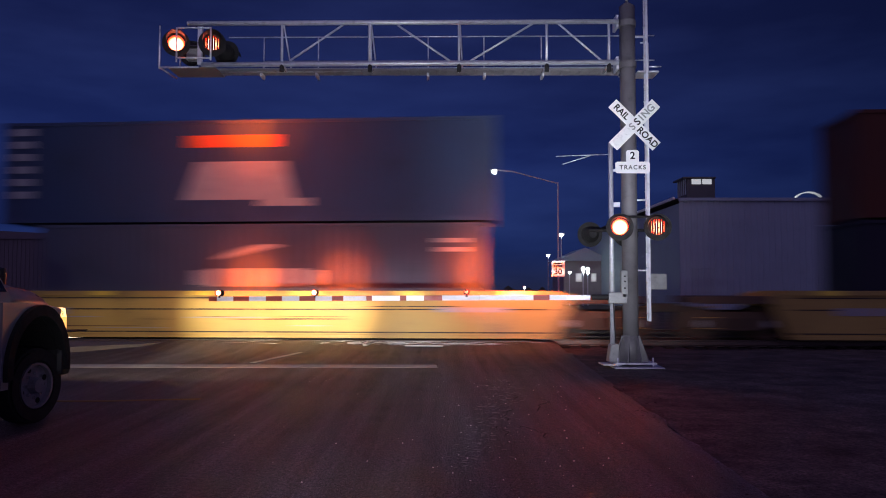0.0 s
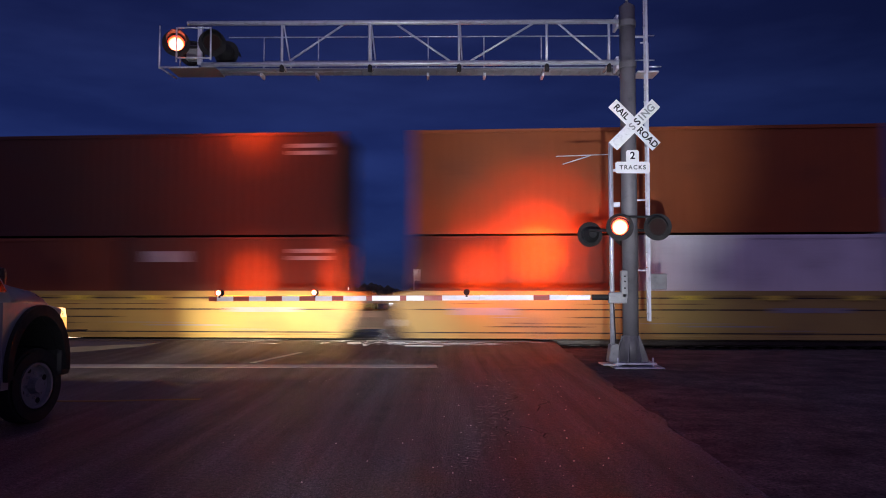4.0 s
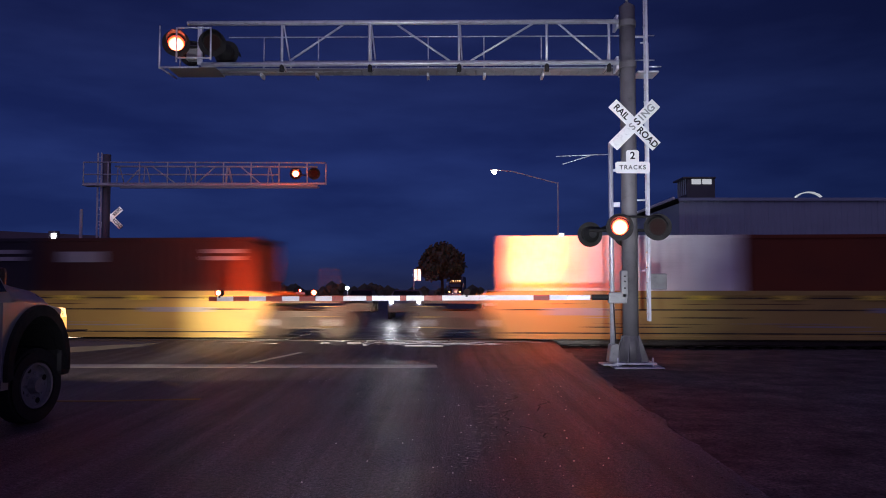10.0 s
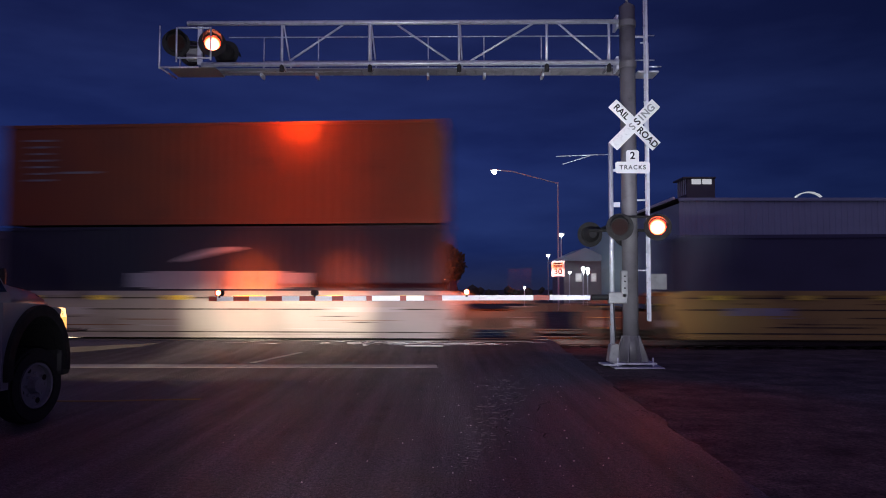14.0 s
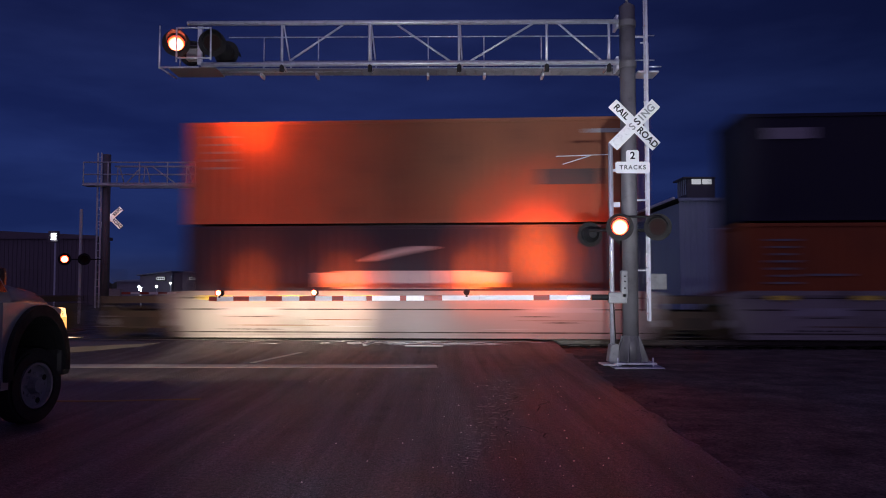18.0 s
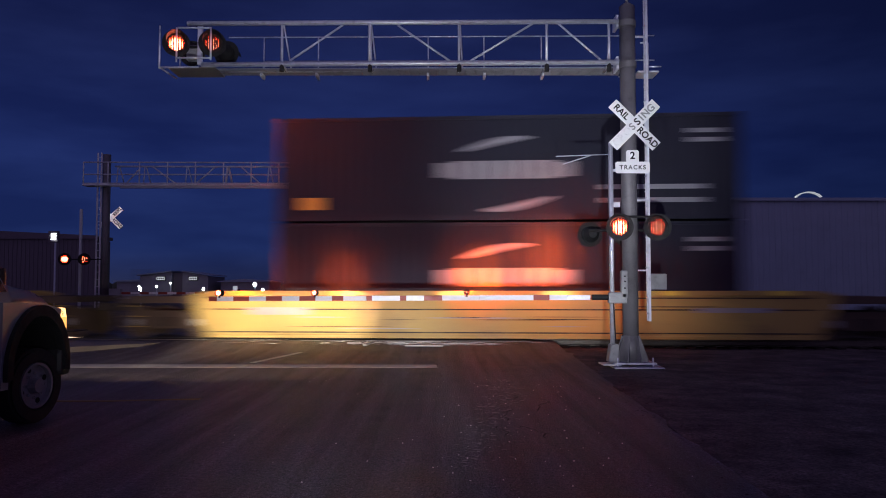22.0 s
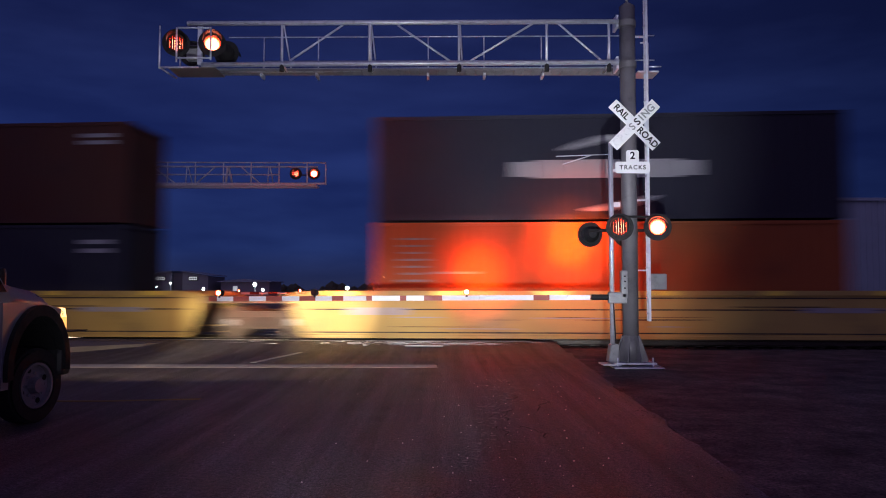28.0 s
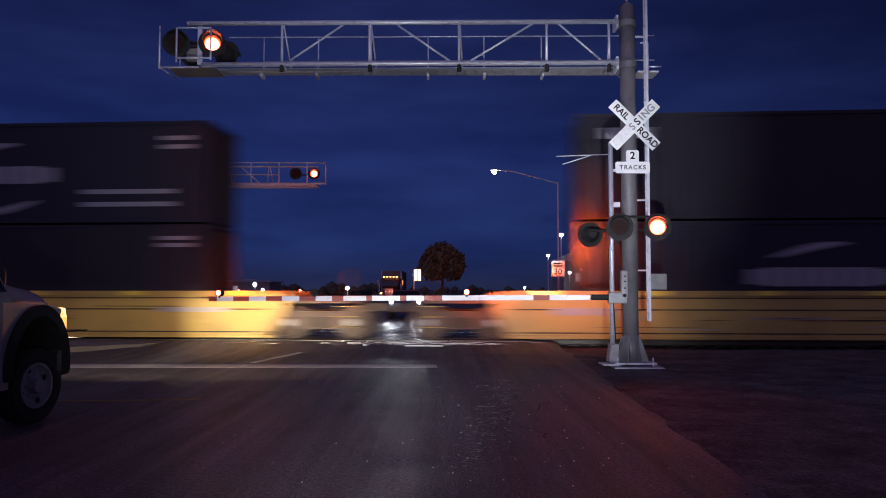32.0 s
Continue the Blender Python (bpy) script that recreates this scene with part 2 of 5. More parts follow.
M_LITWIN = mat("lit window", (0.6, 0.6, 0.55), 0.3, 0, 0.2, 3, 0, 60, emit=(0.9, 0.95, 1.0), power=0.45)
M_HOUSE = mat("pale house siding", (0.33, 0.33, 0.34), 0.7, 0, 0.15, 2, 0.1, 30)
M_TIE = mat("creosoted sleeper", (0.022, 0.018, 0.014), 0.9, 0, 0.4, 5, 0.4, 40)

CAR_Y = mat("yellow railcar paint", (0.45, 0.325, 0.085), 0.55, 0, 0.45, 0.9, 0.15, 25, stain=(0.17, 0.12, 0.055))
CAR_W = mat("pale grey railcar paint", (0.28, 0.265, 0.255), 0.55, 0, 0.45, 0.9, 0.15, 25, stain=(0.10, 0.085, 0.075))
CAR_DK = mat("grimy underframe", (0.045, 0.038, 0.032), 0.8, 0, 0.4, 4, 0.3, 40)
CAR_BOGIE = mat("rust-brown cast bogie steel", (0.080, 0.058, 0.042), 0.75, 0, 0.5, 3.0, 0.3, 30, stain=(0.04, 0.030, 0.022))
CAR_RUST = mat("rusty scuffed steel", (0.16, 0.08, 0.04), 0.8, 0, 0.4, 4, 0.3, 40)
CAR_REFL = mat("yellow conspicuity tape", (0.98, 0.78, 0.10), 0.30, 0.2, 0.04, 6, 0, 60)
PAINTS = {}
for key, col in (("navy", (0.020, 0.021, 0.038)), ("black", (0.024, 0.021, 0.032)), ("grey", (0.24, 0.23, 0.26)), ("slate", (0.075, 0.085, 0.130)),
                 ("red", (0.19, 0.048, 0.018)), ("orange", (0.32, 0.082, 0.022)), ("brown", (0.105, 0.036, 0.022)), ("maroon", (0.070, 0.020, 0.013)),
                 ("rust", (0.26, 0.092, 0.045)), ("white", (0.84, 0.82, 0.83)), ("blue", (0.035, 0.060, 0.130)), ("mauve", (0.125, 0.105, 0.150))):
    PAINTS[key] = mat(key + " container paint", col, 0.62, 0, 0.35, 0.8, 0.12, 22)
    PAINTS[key].node_tree.nodes["Principled BSDF"].inputs["Specular IOR Level"].default_value = 0.35
DECAL = mat("white container marking", (0.34, 0.34, 0.36), 0.5, 0, 0.25, 4, 0, 40)
DECAL_F = mat("faded white container lettering", (0.20, 0.20, 0.21), 0.55, 0, 0.35, 6, 0, 40)
DECAL_Y = mat("yellow container marking", (0.62, 0.38, 0.06), 0.5, 0, 0.25, 4, 0, 40)
DECAL_R = mat("red container marking", (0.70, 0.12, 0.03), 0.5, 0, 0.25, 4, 0, 40)
DECAL_D = mat("dark container marking", (0.03, 0.02, 0.02), 0.5, 0, 0.25, 4, 0, 40)


# ---------------------------------------------------------------- mesh helpers
def thing(name, x, y, z, rz, label, category, group="", kind=""):
    ob = new(name)
    ob.empty_display_size = 0.2
    ob.matrix_basis = pose(x, y, z, 0, 0, rz)
    return tagged(ob, label, category, group, kind)


def part(name, bm, material, parent=None, label="", smooth=False):
    me = bpy.data.meshes.new(name)
    bmesh.ops.recalc_face_normals(bm, faces=bm.faces)
    bm.to_mesh(me)
    bm.free()
    for p in me.polygons:
        p.use_smooth = smooth
    me.materials.append(material)
    ob = new(name, me)
    ob.parent = parent
    if label:
        ob["label"] = label
    return ob


def B():
    return bmesh.new()


def box(bm, x, y, z, sx, sy, sz, bevel=0.0, rot=None):
    m = Matrix.Translation((x, y, z))
    if rot:
        m = m @ Euler([radians(a) for a in rot]).to_matrix().to_4x4()
    vs = bmesh.ops.create_cube(bm, size=1.0, matrix=m @ Matrix.Diagonal((sx, sy, sz, 1)))["verts"]
    if bevel:
        es = list({e for v in vs for e in v.link_edges})
        bmesh.ops.bevel(bm, geom=es, offset=bevel, segments=2, affect="EDGES", profile=0.6)
    return bm


def tube(bm, p, q, r, n=8, r2=None):
    p, q = Vector(p), Vector(q)
    d = q - p
    m = Matrix.Translation((p + q) / 2) @ d.to_track_quat("Z", "Y").to_matrix().to_4x4()
    bmesh.ops.create_cone(bm, cap_ends=True, cap_tris=False, segments=n, radius1=r, radius2=r if r2 is None else r2, depth=d.length, matrix=m)
    return bm


def prism(bm, pts, y0, y1, axis="y"):
    """A polygon in the xz plane pushed from y0 to y1 (axis y), or in the xy plane from z0 to z1 (axis z)."""
    def at(p, h):
        return (p[0], h, p[1]) if axis == "y" else (p[0], p[1], h)
    a = [bm.verts.new(at(p, y0)) for p in pts]
    b = [bm.verts.new(at(p, y1)) for p in pts]
    bm.faces.new(a)
    bm.faces.new(b[::-1])
    for i in range(len(pts)):
        j = (i + 1) % len(pts)
        bm.faces.new((a[i], a[j], b[j], b[i]))
    return bm


def shell(bm, r, thick, depth, a0, a1, n=20):
    """An open sleeve round the y axis from y = 0 to -depth, between two angles, for hoods."""
    rings = []
    for i in range(n + 1):
        a = radians(a0 + (a1 - a0) * i / n)
        c, s = math.cos(a), math.sin(a)
        rings.append([bm.verts.new((c * rr, yy, s * rr)) for rr, yy in ((r, 0), (r, -depth), (r + thick, -depth), (r + thick, 0))])
    for i in range(n):
        for k in range(4):
            bm.faces.new((rings[i][k], rings[i][(k + 1) % 4], rings[i + 1][(k + 1) % 4], rings[i + 1][k]))
    return bm


def word(text, size, parent, name, material, m, depth=0.004, space=1.0, bold=0.024):
    """Raised letters from the built-in font as a mesh."""
    cu = bpy.data.curves.new(name, "FONT")
    cu.body, cu.size, cu.align_x, cu.align_y, cu.extrude = text, size, "CENTER", "CENTER", depth
    cu.offset, cu.space_character = size * bold, space
    tmp = bpy.data.objects.new("tmp", cu)
    me = bpy.data.meshes.new_from_object(tmp)
    bpy.data.objects.remove(tmp)
    me.materials.clear()
    me.materials.append(material)
    ob = new(name, me)
    ob.parent = parent
    ob.matrix_basis = m
    return ob


# ---------------------------------------------------------------- ground and road
YAW = -4.3
TH = radians(4.3)
U = Vector((math.cos(TH), -math.sin(TH), 0))
N = Vector((math.sin(TH), math.cos(TH), 0))
LINE = Vector((0, 21.6, 0)) + N * 1.22      # the near track's centre line passes here
RAIL_Z = 0.15


def road_edge(y):
    """Where the asphalt ends towards the verge."""
    return 2.36 + 0.60 * min(1.0, max(0.0, (y - 5.0) / 13.0))


KNOTS = [(-30, 0), (5.9, 0), (12, 0), (19.0, 0.02), (20.6, 0.12), (21.2, RAIL_Z - 0.012), (24.6, RAIL_Z - 0.012), (30.0, RAIL_Z - 0.012), (31.5, 0.05), (34, 0), (60, 0), (140, 0)]


def road_z(y):
    """The road's height: it rises gently to the rails and falls behind them."""
    for (ya, za), (yb, zb) in zip(KNOTS, KNOTS[1:]):
        if ya <= y <= yb:
            return za + (zb - za) * (y - ya) / (yb - ya)
    return 0.0


def ground():
    bm = B()
    xs = [-900, -300, -120, -60, -30, -15, -8, 3, 6, 12, 25, 50, 120, 300, 900]
    ys = [-60, -20, -5, 0, 4, 8, 12, 16, 20, 24, 30, 40, 60, 90, 150, 300, 700, 1500]
    grid = [[bm.verts.new((x, y, -0.045 + (0.02 * noise.noise((x * 0.2, y * 0.2, 0)) if abs(x) < 60 and y < 60 else 0))) for x in xs] for y in ys]
    for j in range(len(ys) - 1):
        for i in range(len(xs) - 1):
            bm.faces.new((grid[j][i], grid[j][i + 1], grid[j + 1][i + 1], grid[j + 1][i]))
    tagged(part("ground", bm, M_DIRT), "dark bare dirt and stubble verge reaching the horizon", "ground", kind="structure")
    # one road, rising gently to the rails and falling behind them
    bm = B()
    prof = []
    for (ya, za), (yb, zb) in zip(KNOTS, KNOTS[1:]):
        n = 28 if yb in (12, 19.0) else 1
        prof += [(ya + (yb - ya) * k / n, za + (zb - za) * k / n) for k in range(n)]
    prof.append(KNOTS[-1])
    left, right = [], []
    for y, z in prof:
        left.append(bm.verts.new((-13.5, y, z)))
        xr = road_edge(y)
        if 5.9 < y < 19:
            xr += 0.10 * noise.noise((0, y * 1.1, 3)) + 0.05 * noise.noise((2, y * 4.3, 0))
        right.append(bm.verts.new((xr, y, z)))
    for i in range(len(prof) - 1):
        bm.faces.new((left[i], right[i], right[i + 1], left[i + 1]))
    lo = bmesh.ops.extrude_face_region(bm, geom=bm.faces[:])
    bmesh.ops.translate(bm, verts=[v for v in lo["geom"] if isinstance(v, bmesh.types.BMVert)], vec=(0, 0, -0.06))
    tagged(part("road", bm, M_ASPH), "worn damp dark asphalt road leading over the crossing", "road", kind="structure")
    # verge slab beyond the asphalt, beside the mast
    bm = B()
    prism(bm, [(2.36, -10), (2.36, 5.0), (2.96, 18.0), (2.96, 20.4), (40, 17.6), (40, -10)], -0.05, -0.012, "z")
    tagged(part("verge", bm, M_DIRT), "flat dark dirt verge beside the road", "ground", kind="structure")
    bm = B()
    prism(bm, [(-13.5, 15.45), (-0.10, 15.45), (-0.14, 16.02), (-13.5, 16.10)], 0.004, 0.012, "z")
    tagged(part("stop_line", bm, M_PAINT), "worn white stop line across the lane", "road marking", kind="structure")
    bm = B()
    prism(bm, [(-3.98, 16.4), (-3.86, 16.4), (-3.34, 19.0), (-3.46, 19.0)], 0.010, 0.022, "z")
    tagged(part("lane_line", bm, M_PAINT), "thin worn white lane line", "road marking", kind="structure")
    bm = B()
    prism(bm, [(-7.5, 10.74), (-4.6, 10.82), (-3.37, 11.02), (-3.37, 11.12), (-4.6, 10.94), (-7.5, 10.86)], 0.004, 0.010, "z")
    tagged(part("edge_line", bm, M_YPAINT), "faded yellow line on the asphalt", "road marking", kind="structure")
    # pale bar painted where the wet road shines before the rails
    bm = B()
    prism(bm, [(-0.95, 19.9), (0.0, 19.82), (0.0, 20.25), (-0.95, 20.32)], 0.10, 0.128, "z")
    tagged(part("road_mark", bm, M_PAINT), "short pale bar painted in for wet sheen before the rails", "road marking", kind="structure")
    # one white mark, then two strokes painted in for wet glints
    for pts in (((-2.02, 20.05), (-1.93, 20.05), (-1.78, 21.10), (-1.90, 21.10)), ((-2.48, 20.62), (-2.12, 20.58), (-2.12, 20.72), (-2.48, 20.76)), ((-1.40, 20.66), (-0.98, 20.62), (-0.98, 20.70), (-1.40, 20.76))):
        bm = B()
        prism(bm, list(pts), 0.10, 0.150, "z")
        tagged(part("panel_edge_mark", bm, M_PAINT), "short pale stroke before the rails, of a mark and painted glints", "road marking", kind="structure")
    # pale slivers painted in as wet glints along the panel edges
    random.seed(12)
    bm = B()
    for i in range(130):
        y = 20.35 + 0.92 * random.random()
        x = random.gauss(-0.9, 1.0) if i % 5 else random.uniform(-6.5, 2.6)
        w, d = 0.04 + 0.5 * random.random() ** 2.5, random.uniform(0.008, 0.034)
        slant = random.gauss(-0.08, 0.10)
        prism(bm, [(x, y), (x + w, y + w * slant), (x + w * 0.93, y + w * slant + d), (x + w * 0.3, y + d * 1.3), (x + 0.02, y + d * 0.7)], 0.06, road_z(y) + 0.004, "z")
    tagged(part("rail_edge_scuffs", bm, M_GLINT), "thin bright slivers painted as wet glints beside the rails", "wear marks", kind="stuff")
    # median nose
    bm = B()
    prism(bm, [(-13.5, 18.7), (-9.0, 18.85), (-7.55, 20.1), (-7.35, 20.7), (-7.5, 21.0), (-13.5, 21.2)], 0.0, 0.15, "z")
    bmesh.ops.bevel(bm, geom=bm.edges[:], offset=0.03, segments=2, affect="EDGES")
    tagged(part("median_curb", bm, M_CONC), "low grey concrete median nose", "kerb", kind="structure")
    # strip of broken surface, with loose stones
    bm = B()
    random.seed(4)
    for i in range(900):
        y = 6.6 + 10.2 * random.random()
        mid = 0.35 + 1.15 * (y - 8.7) / 8.1
        x = mid + 0.12 + random.gauss(0, 0.07 + 0.009 * y) + 0.10 * noise.noise((0, y * 1.7, 9))
        s = 0.003 + 0.012 * random.random() ** 3
        bmesh.ops.create_icosphere(bm, subdivisions=1, radius=s, matrix=Matrix.Translation((x, y, s * 0.3)) @ pose(0, 0, 0, 0, 0, random.gauss(0, 35)) @ Matrix.Diagonal((random.uniform(1.0, 3.4), random.uniform(0.5, 1.2), 0.5, 1)))
    tagged(part("broken_asphalt", bm, M_ROUGH), "crumbled strip of broken asphalt and loose grit", "rubble", kind="stuff")
    bm = B()
    for i in range(330):
        y = random.uniform(4.9, 17)
        x = random.gauss(0.35 + 0.05 * y, 0.32 + 0.02 * y) if i % 4 else random.uniform(-2.4, 2.2)
        s = 0.0026 + 0.0075 * random.random() ** 2.4
        bmesh.ops.create_icosphere(bm, subdivisions=1, radius=s, matrix=Matrix.Translation((x, y, s * 0.4)))
    edge = B()
    for i in range(260):
        y = random.uniform(5.5, 19)
        x = road_edge(y) + random.gauss(0.06, 0.16)
        s = random.uniform(0.004, 0.011)
        bmesh.ops.create_icosphere(edge, subdivisions=1, radius=s, matrix=Matrix.Translation((x, y, s * 0.2)) @ Matrix.Diagonal((1.5, 1.1, 0.6, 1)))
    for k in range(9):
        x, y = 0.25 + 0.14 * k + random.gauss(0, 0.25), random.uniform(6.5, 15.5)
        crack = B()
        for q in range(random.randint(4, 9)):
            nx, ny = x + random.gauss(0.02, 0.05), y + random.uniform(0.05, 0.22)
            w = random.uniform(0.006, 0.016)
            prism(crack, [(x, y), (x + w, y), (nx + w, ny), (nx, ny)], -0.002, 0.003, "z")
            x, y = nx, ny
        tagged(part("crack_seam", crack, M_BLACK), "dark tar-filled crack in the asphalt", "crack", kind="structure")
    tagged(part("edge_rubble", edge, M_DIRT), "crumbled dark stones along the road's broken edge", "rubble", kind="stuff")
    tagged(part("grit", bm, M_CHIP), "scattered pale stone chips on the asphalt", "gravel", kind="stuff")


def track(name, off):
    base = LINE + N * off
    bed = B()
    prism(bed, [(-780, -2.1), (780, -2.1), (780, 2.1), (-780, 2.1)], -0.10, RAIL_Z - 0.20, "z")
    ob = tagged(part(name + "_bed", bed, M_BALLAST), "grey crushed stone track bed", "ballast", kind="structure")
    ob.matrix_basis = pose(base.x, base.y, 0, 0, 0, YAW)
    for s in (-1, 1):
        bm = B()
        h = RAIL_Z
        prism(bm, [(-0.07, h - 0.17), (0.07, h - 0.17), (0.07, h - 0.15), (0.012, h - 0.13), (0.012, h - 0.04), (0.036, h - 0.03), (0.036, h), (-0.036, h), (-0.036, h - 0.03), (-0.012, h - 0.04), (-0.012, h - 0.13), (-0.07, h - 0.15)], -780, 780)
        r = tagged(part("rail", bm, M_STEEL), "bright-topped steel running rail", "rail", "running rails", "structure")
        c = base + N * (s * 0.755)
        r.matrix_basis = pose(c.x, c.y, 0, 0, 0, YAW - 90)
    tie = B()
    box(tie, 0, 0, RAIL_Z - 0.24, 0.22, 2.6, 0.17, 0.01)
    first = None
    for i in range(-34, 35):
        if -10.8 < i * 0.55 < 3.2:
            continue
        p = base + U * (i * 0.55)
        if first is None:
            first = tagged(part("sleeper", tie, M_TIE), "dark creosoted timber sleeper", "sleeper", "track sleepers", "structure")
            ob = first
        else:
            ob = first.copy()
            scene.collection.objects.link(ob)
        ob.matrix_basis = pose(p.x, p.y, 0, 0, 0, YAW)


def crossing_panels():
    top = thing("crossing_surface", LINE.x, LINE.y, 0, YAW, "damp dark crossing panels between and beside the rails", "crossing surface", kind="structure")
    data = {}
    for off in (0.0, 4.3):
        for lo, hi in ((-1.55, -0.84), (-0.66, 0.66), (0.84, 1.55)):
            for i in range(6):
                bm = B()
                box(bm, 0, 0, 0, 2.20, hi - lo - 0.02, 0.10, 0.008)
                k = (lo, hi)
                if k not in data:
                    p = part("panel", bm, M_PANEL, top)
                    data[k] = p.data
                else:
                    bm.free()
                    p = new("panel", data[k])
                    p.parent = top
                p.location = (-9.9 + i * 2.24, (lo + hi) / 2 + off, RAIL_Z - 0.045 + 0.003 * ((i * 7) % 3))


ground()
track("near_track", 0.0)
track("far_track", 4.3)
crossing_panels()

# ---------------------------------------------------------------- flashing heads
PERIOD, SWITCH = 1.191, -0.025
FLASH = []      # added lens slats with their pose and phase, keyed in motions()


def light_head(parent, x, y, z, yaw, phase, r=0.165, back=0.265, hood=0.30, glass=None, visor=True):
    """A signal head that looks along -y when yaw is 0. Seven added upright slats close the lens when dark and stand
    edge-on when lit.
    """
    m = pose(x, y, z, 0, 0, yaw)
    k = r / 0.152
    bm = B()
    tube(bm, (0, 0.072 * k, 0), (0, 0.11 * k, 0), r * 1.05, 24)
    tube(bm, (0, 0.11 * k, 0), (0, 0.22 * k, 0), r * 1.03, 24, r * 0.5)
    o = part("housing", bm, M_BLACK, parent)
    o.matrix_basis = m
    bm = B()
    shell(bm, r + 0.001 * k, 0.014 * k, 0.125 * k, 0, 360, 28)
    bmesh.ops.translate(bm, verts=bm.verts, vec=(0, 0.078 * k, 0))
    lip = bmesh.new()
    shell(lip, r * 0.94, r * 0.06 + 0.015 * k, 0.004, 0, 360, 28)
    bmesh.ops.translate(lip, verts=lip.verts, vec=(0, -0.043 * k, 0))
    me = bpy.data.meshes.new("lip")
    lip.to_mesh(me)
    lip.free()
    bm.from_mesh(me)
    bpy.data.meshes.remove(me)
    o = part("lens_ring", bm, M_BLACK, parent)
    o.matrix_basis = m
    if back:
        bm = B()
        shell(bm, r + 0.016, back - r - 0.016, 0.012, 0, 360, 32)
        o = part("background_disc", bm, M_BLACK, parent, "round black background disc")
        o.matrix_basis = m
    if visor:
        bm = B()
        shell(bm, r + 0.018, 0.006, hood, 0, 180, 20)
        bmesh.ops.translate(bm, verts=bm.verts, vec=(0, -0.012, 0))
        o = part("visor", bm, M_BLACK, parent, "black half-round visor")
        o.matrix_basis = m
    bm = B()
    bmesh.ops.create_circle(bm, cap_ends=True, radius=r, segments=28, matrix=Matrix.Translation((0, 0.068 * k, 0)) @ Matrix.Rotation(radians(90), 4, "X"))
    o = part("lens", bm, glass or M_LENS, parent, "glowing red round lens")
    o.matrix_basis = m
    # slats added only to switch the always glowing lens on and off
    if phase:
        w = r * 2 / 7
        for i in range(7):
            cx = (i - 3) * w
            lo, hi = [], []
            for q in range(5):
                dx = -w / 2 + w * q / 4
                dx *= 1.02
                zz = math.sqrt(max(0.0004 * r, r * r - (cx + dx) ** 2))
                hi.append((dx, zz))
                lo.append((dx, -zz))
            o = part("shutter_slat", prism(B(), lo + hi[::-1], -0.0008, 0.0008), M_SHUT, parent, "added dark red slat covering the unlit lens")
            c = m @ Vector((cx, -0.001 * (i % 2), 0))
            o.matrix_basis = pose(c.x, c.y, c.z, 0, 0, yaw)
            FLASH.append((o, (c.x, c.y, c.z, yaw), phase))


def truss_rods(parent, name, rods, r, material=None, n=8):
    for p, q in rods:
        part(name, tube(B(), p, q, r, n), material or M_GALV, parent, smooth=True)


def crossbuck(parent, x, y, z):
    for ang in (-45, 45):
        b = part("crossbuck_blade", box(B(), 0, 0, 0, 1.22, 0.008, 0.229, 0.003), M_SIGN, parent, "white reflective crossbuck blade")
        b.matrix_basis = pose(x, y - (0.012 if ang > 0 else 0.0), z, 0, -ang, 0)
        if ang < 0:
            for s, tx in ((-1, "RAIL"), (1, "ROAD")):
                word(tx, 0.178, b, "lettering", M_INK, pose(s * 0.36, -0.006, 0, 90, 0, 0))
        else:
            for k, ch in enumerate("CROSSING"):
                ink = M_INKWORN if k < 3 else M_INK if k == 4 else M_INKGREY
                word(ch, 0.20, b, "lettering", ink, pose((-0.50, -0.36, -0.20, -0.06, 0.08, 0.19, 0.31, 0.46)[k], -0.006, 0, 90, 0, 0))


def tracks_plate(parent, x, y, z):
    bm = B()
    prism(bm, [(-0.34, -0.20), (-0.31, -0.23), (0.31, -0.23), (0.34, -0.20), (0.34, -0.03), (0.31, 0.0), (0.125, 0.0), (0.125, 0.20), (0.095, 0.23), (-0.095, 0.23), (-0.125, 0.20), (-0.125, 0.0), (-0.31, 0.0), (-0.34, -0.03)], -0.004, 0.004)
    p = part("tracks_plate", bm, M_SIGN, parent, "white sign plate reading 2 TRACKS")
    p.matrix_basis = pose(x, y, z)
    word("2", 0.20, p, "lettering", M_INK, pose(0, -0.006, 0.115, 90))
    word("TRACKS", 0.118, p, "lettering", M_INK, pose(0, -0.006, -0.115, 90), space=1.28, bold=0.014)


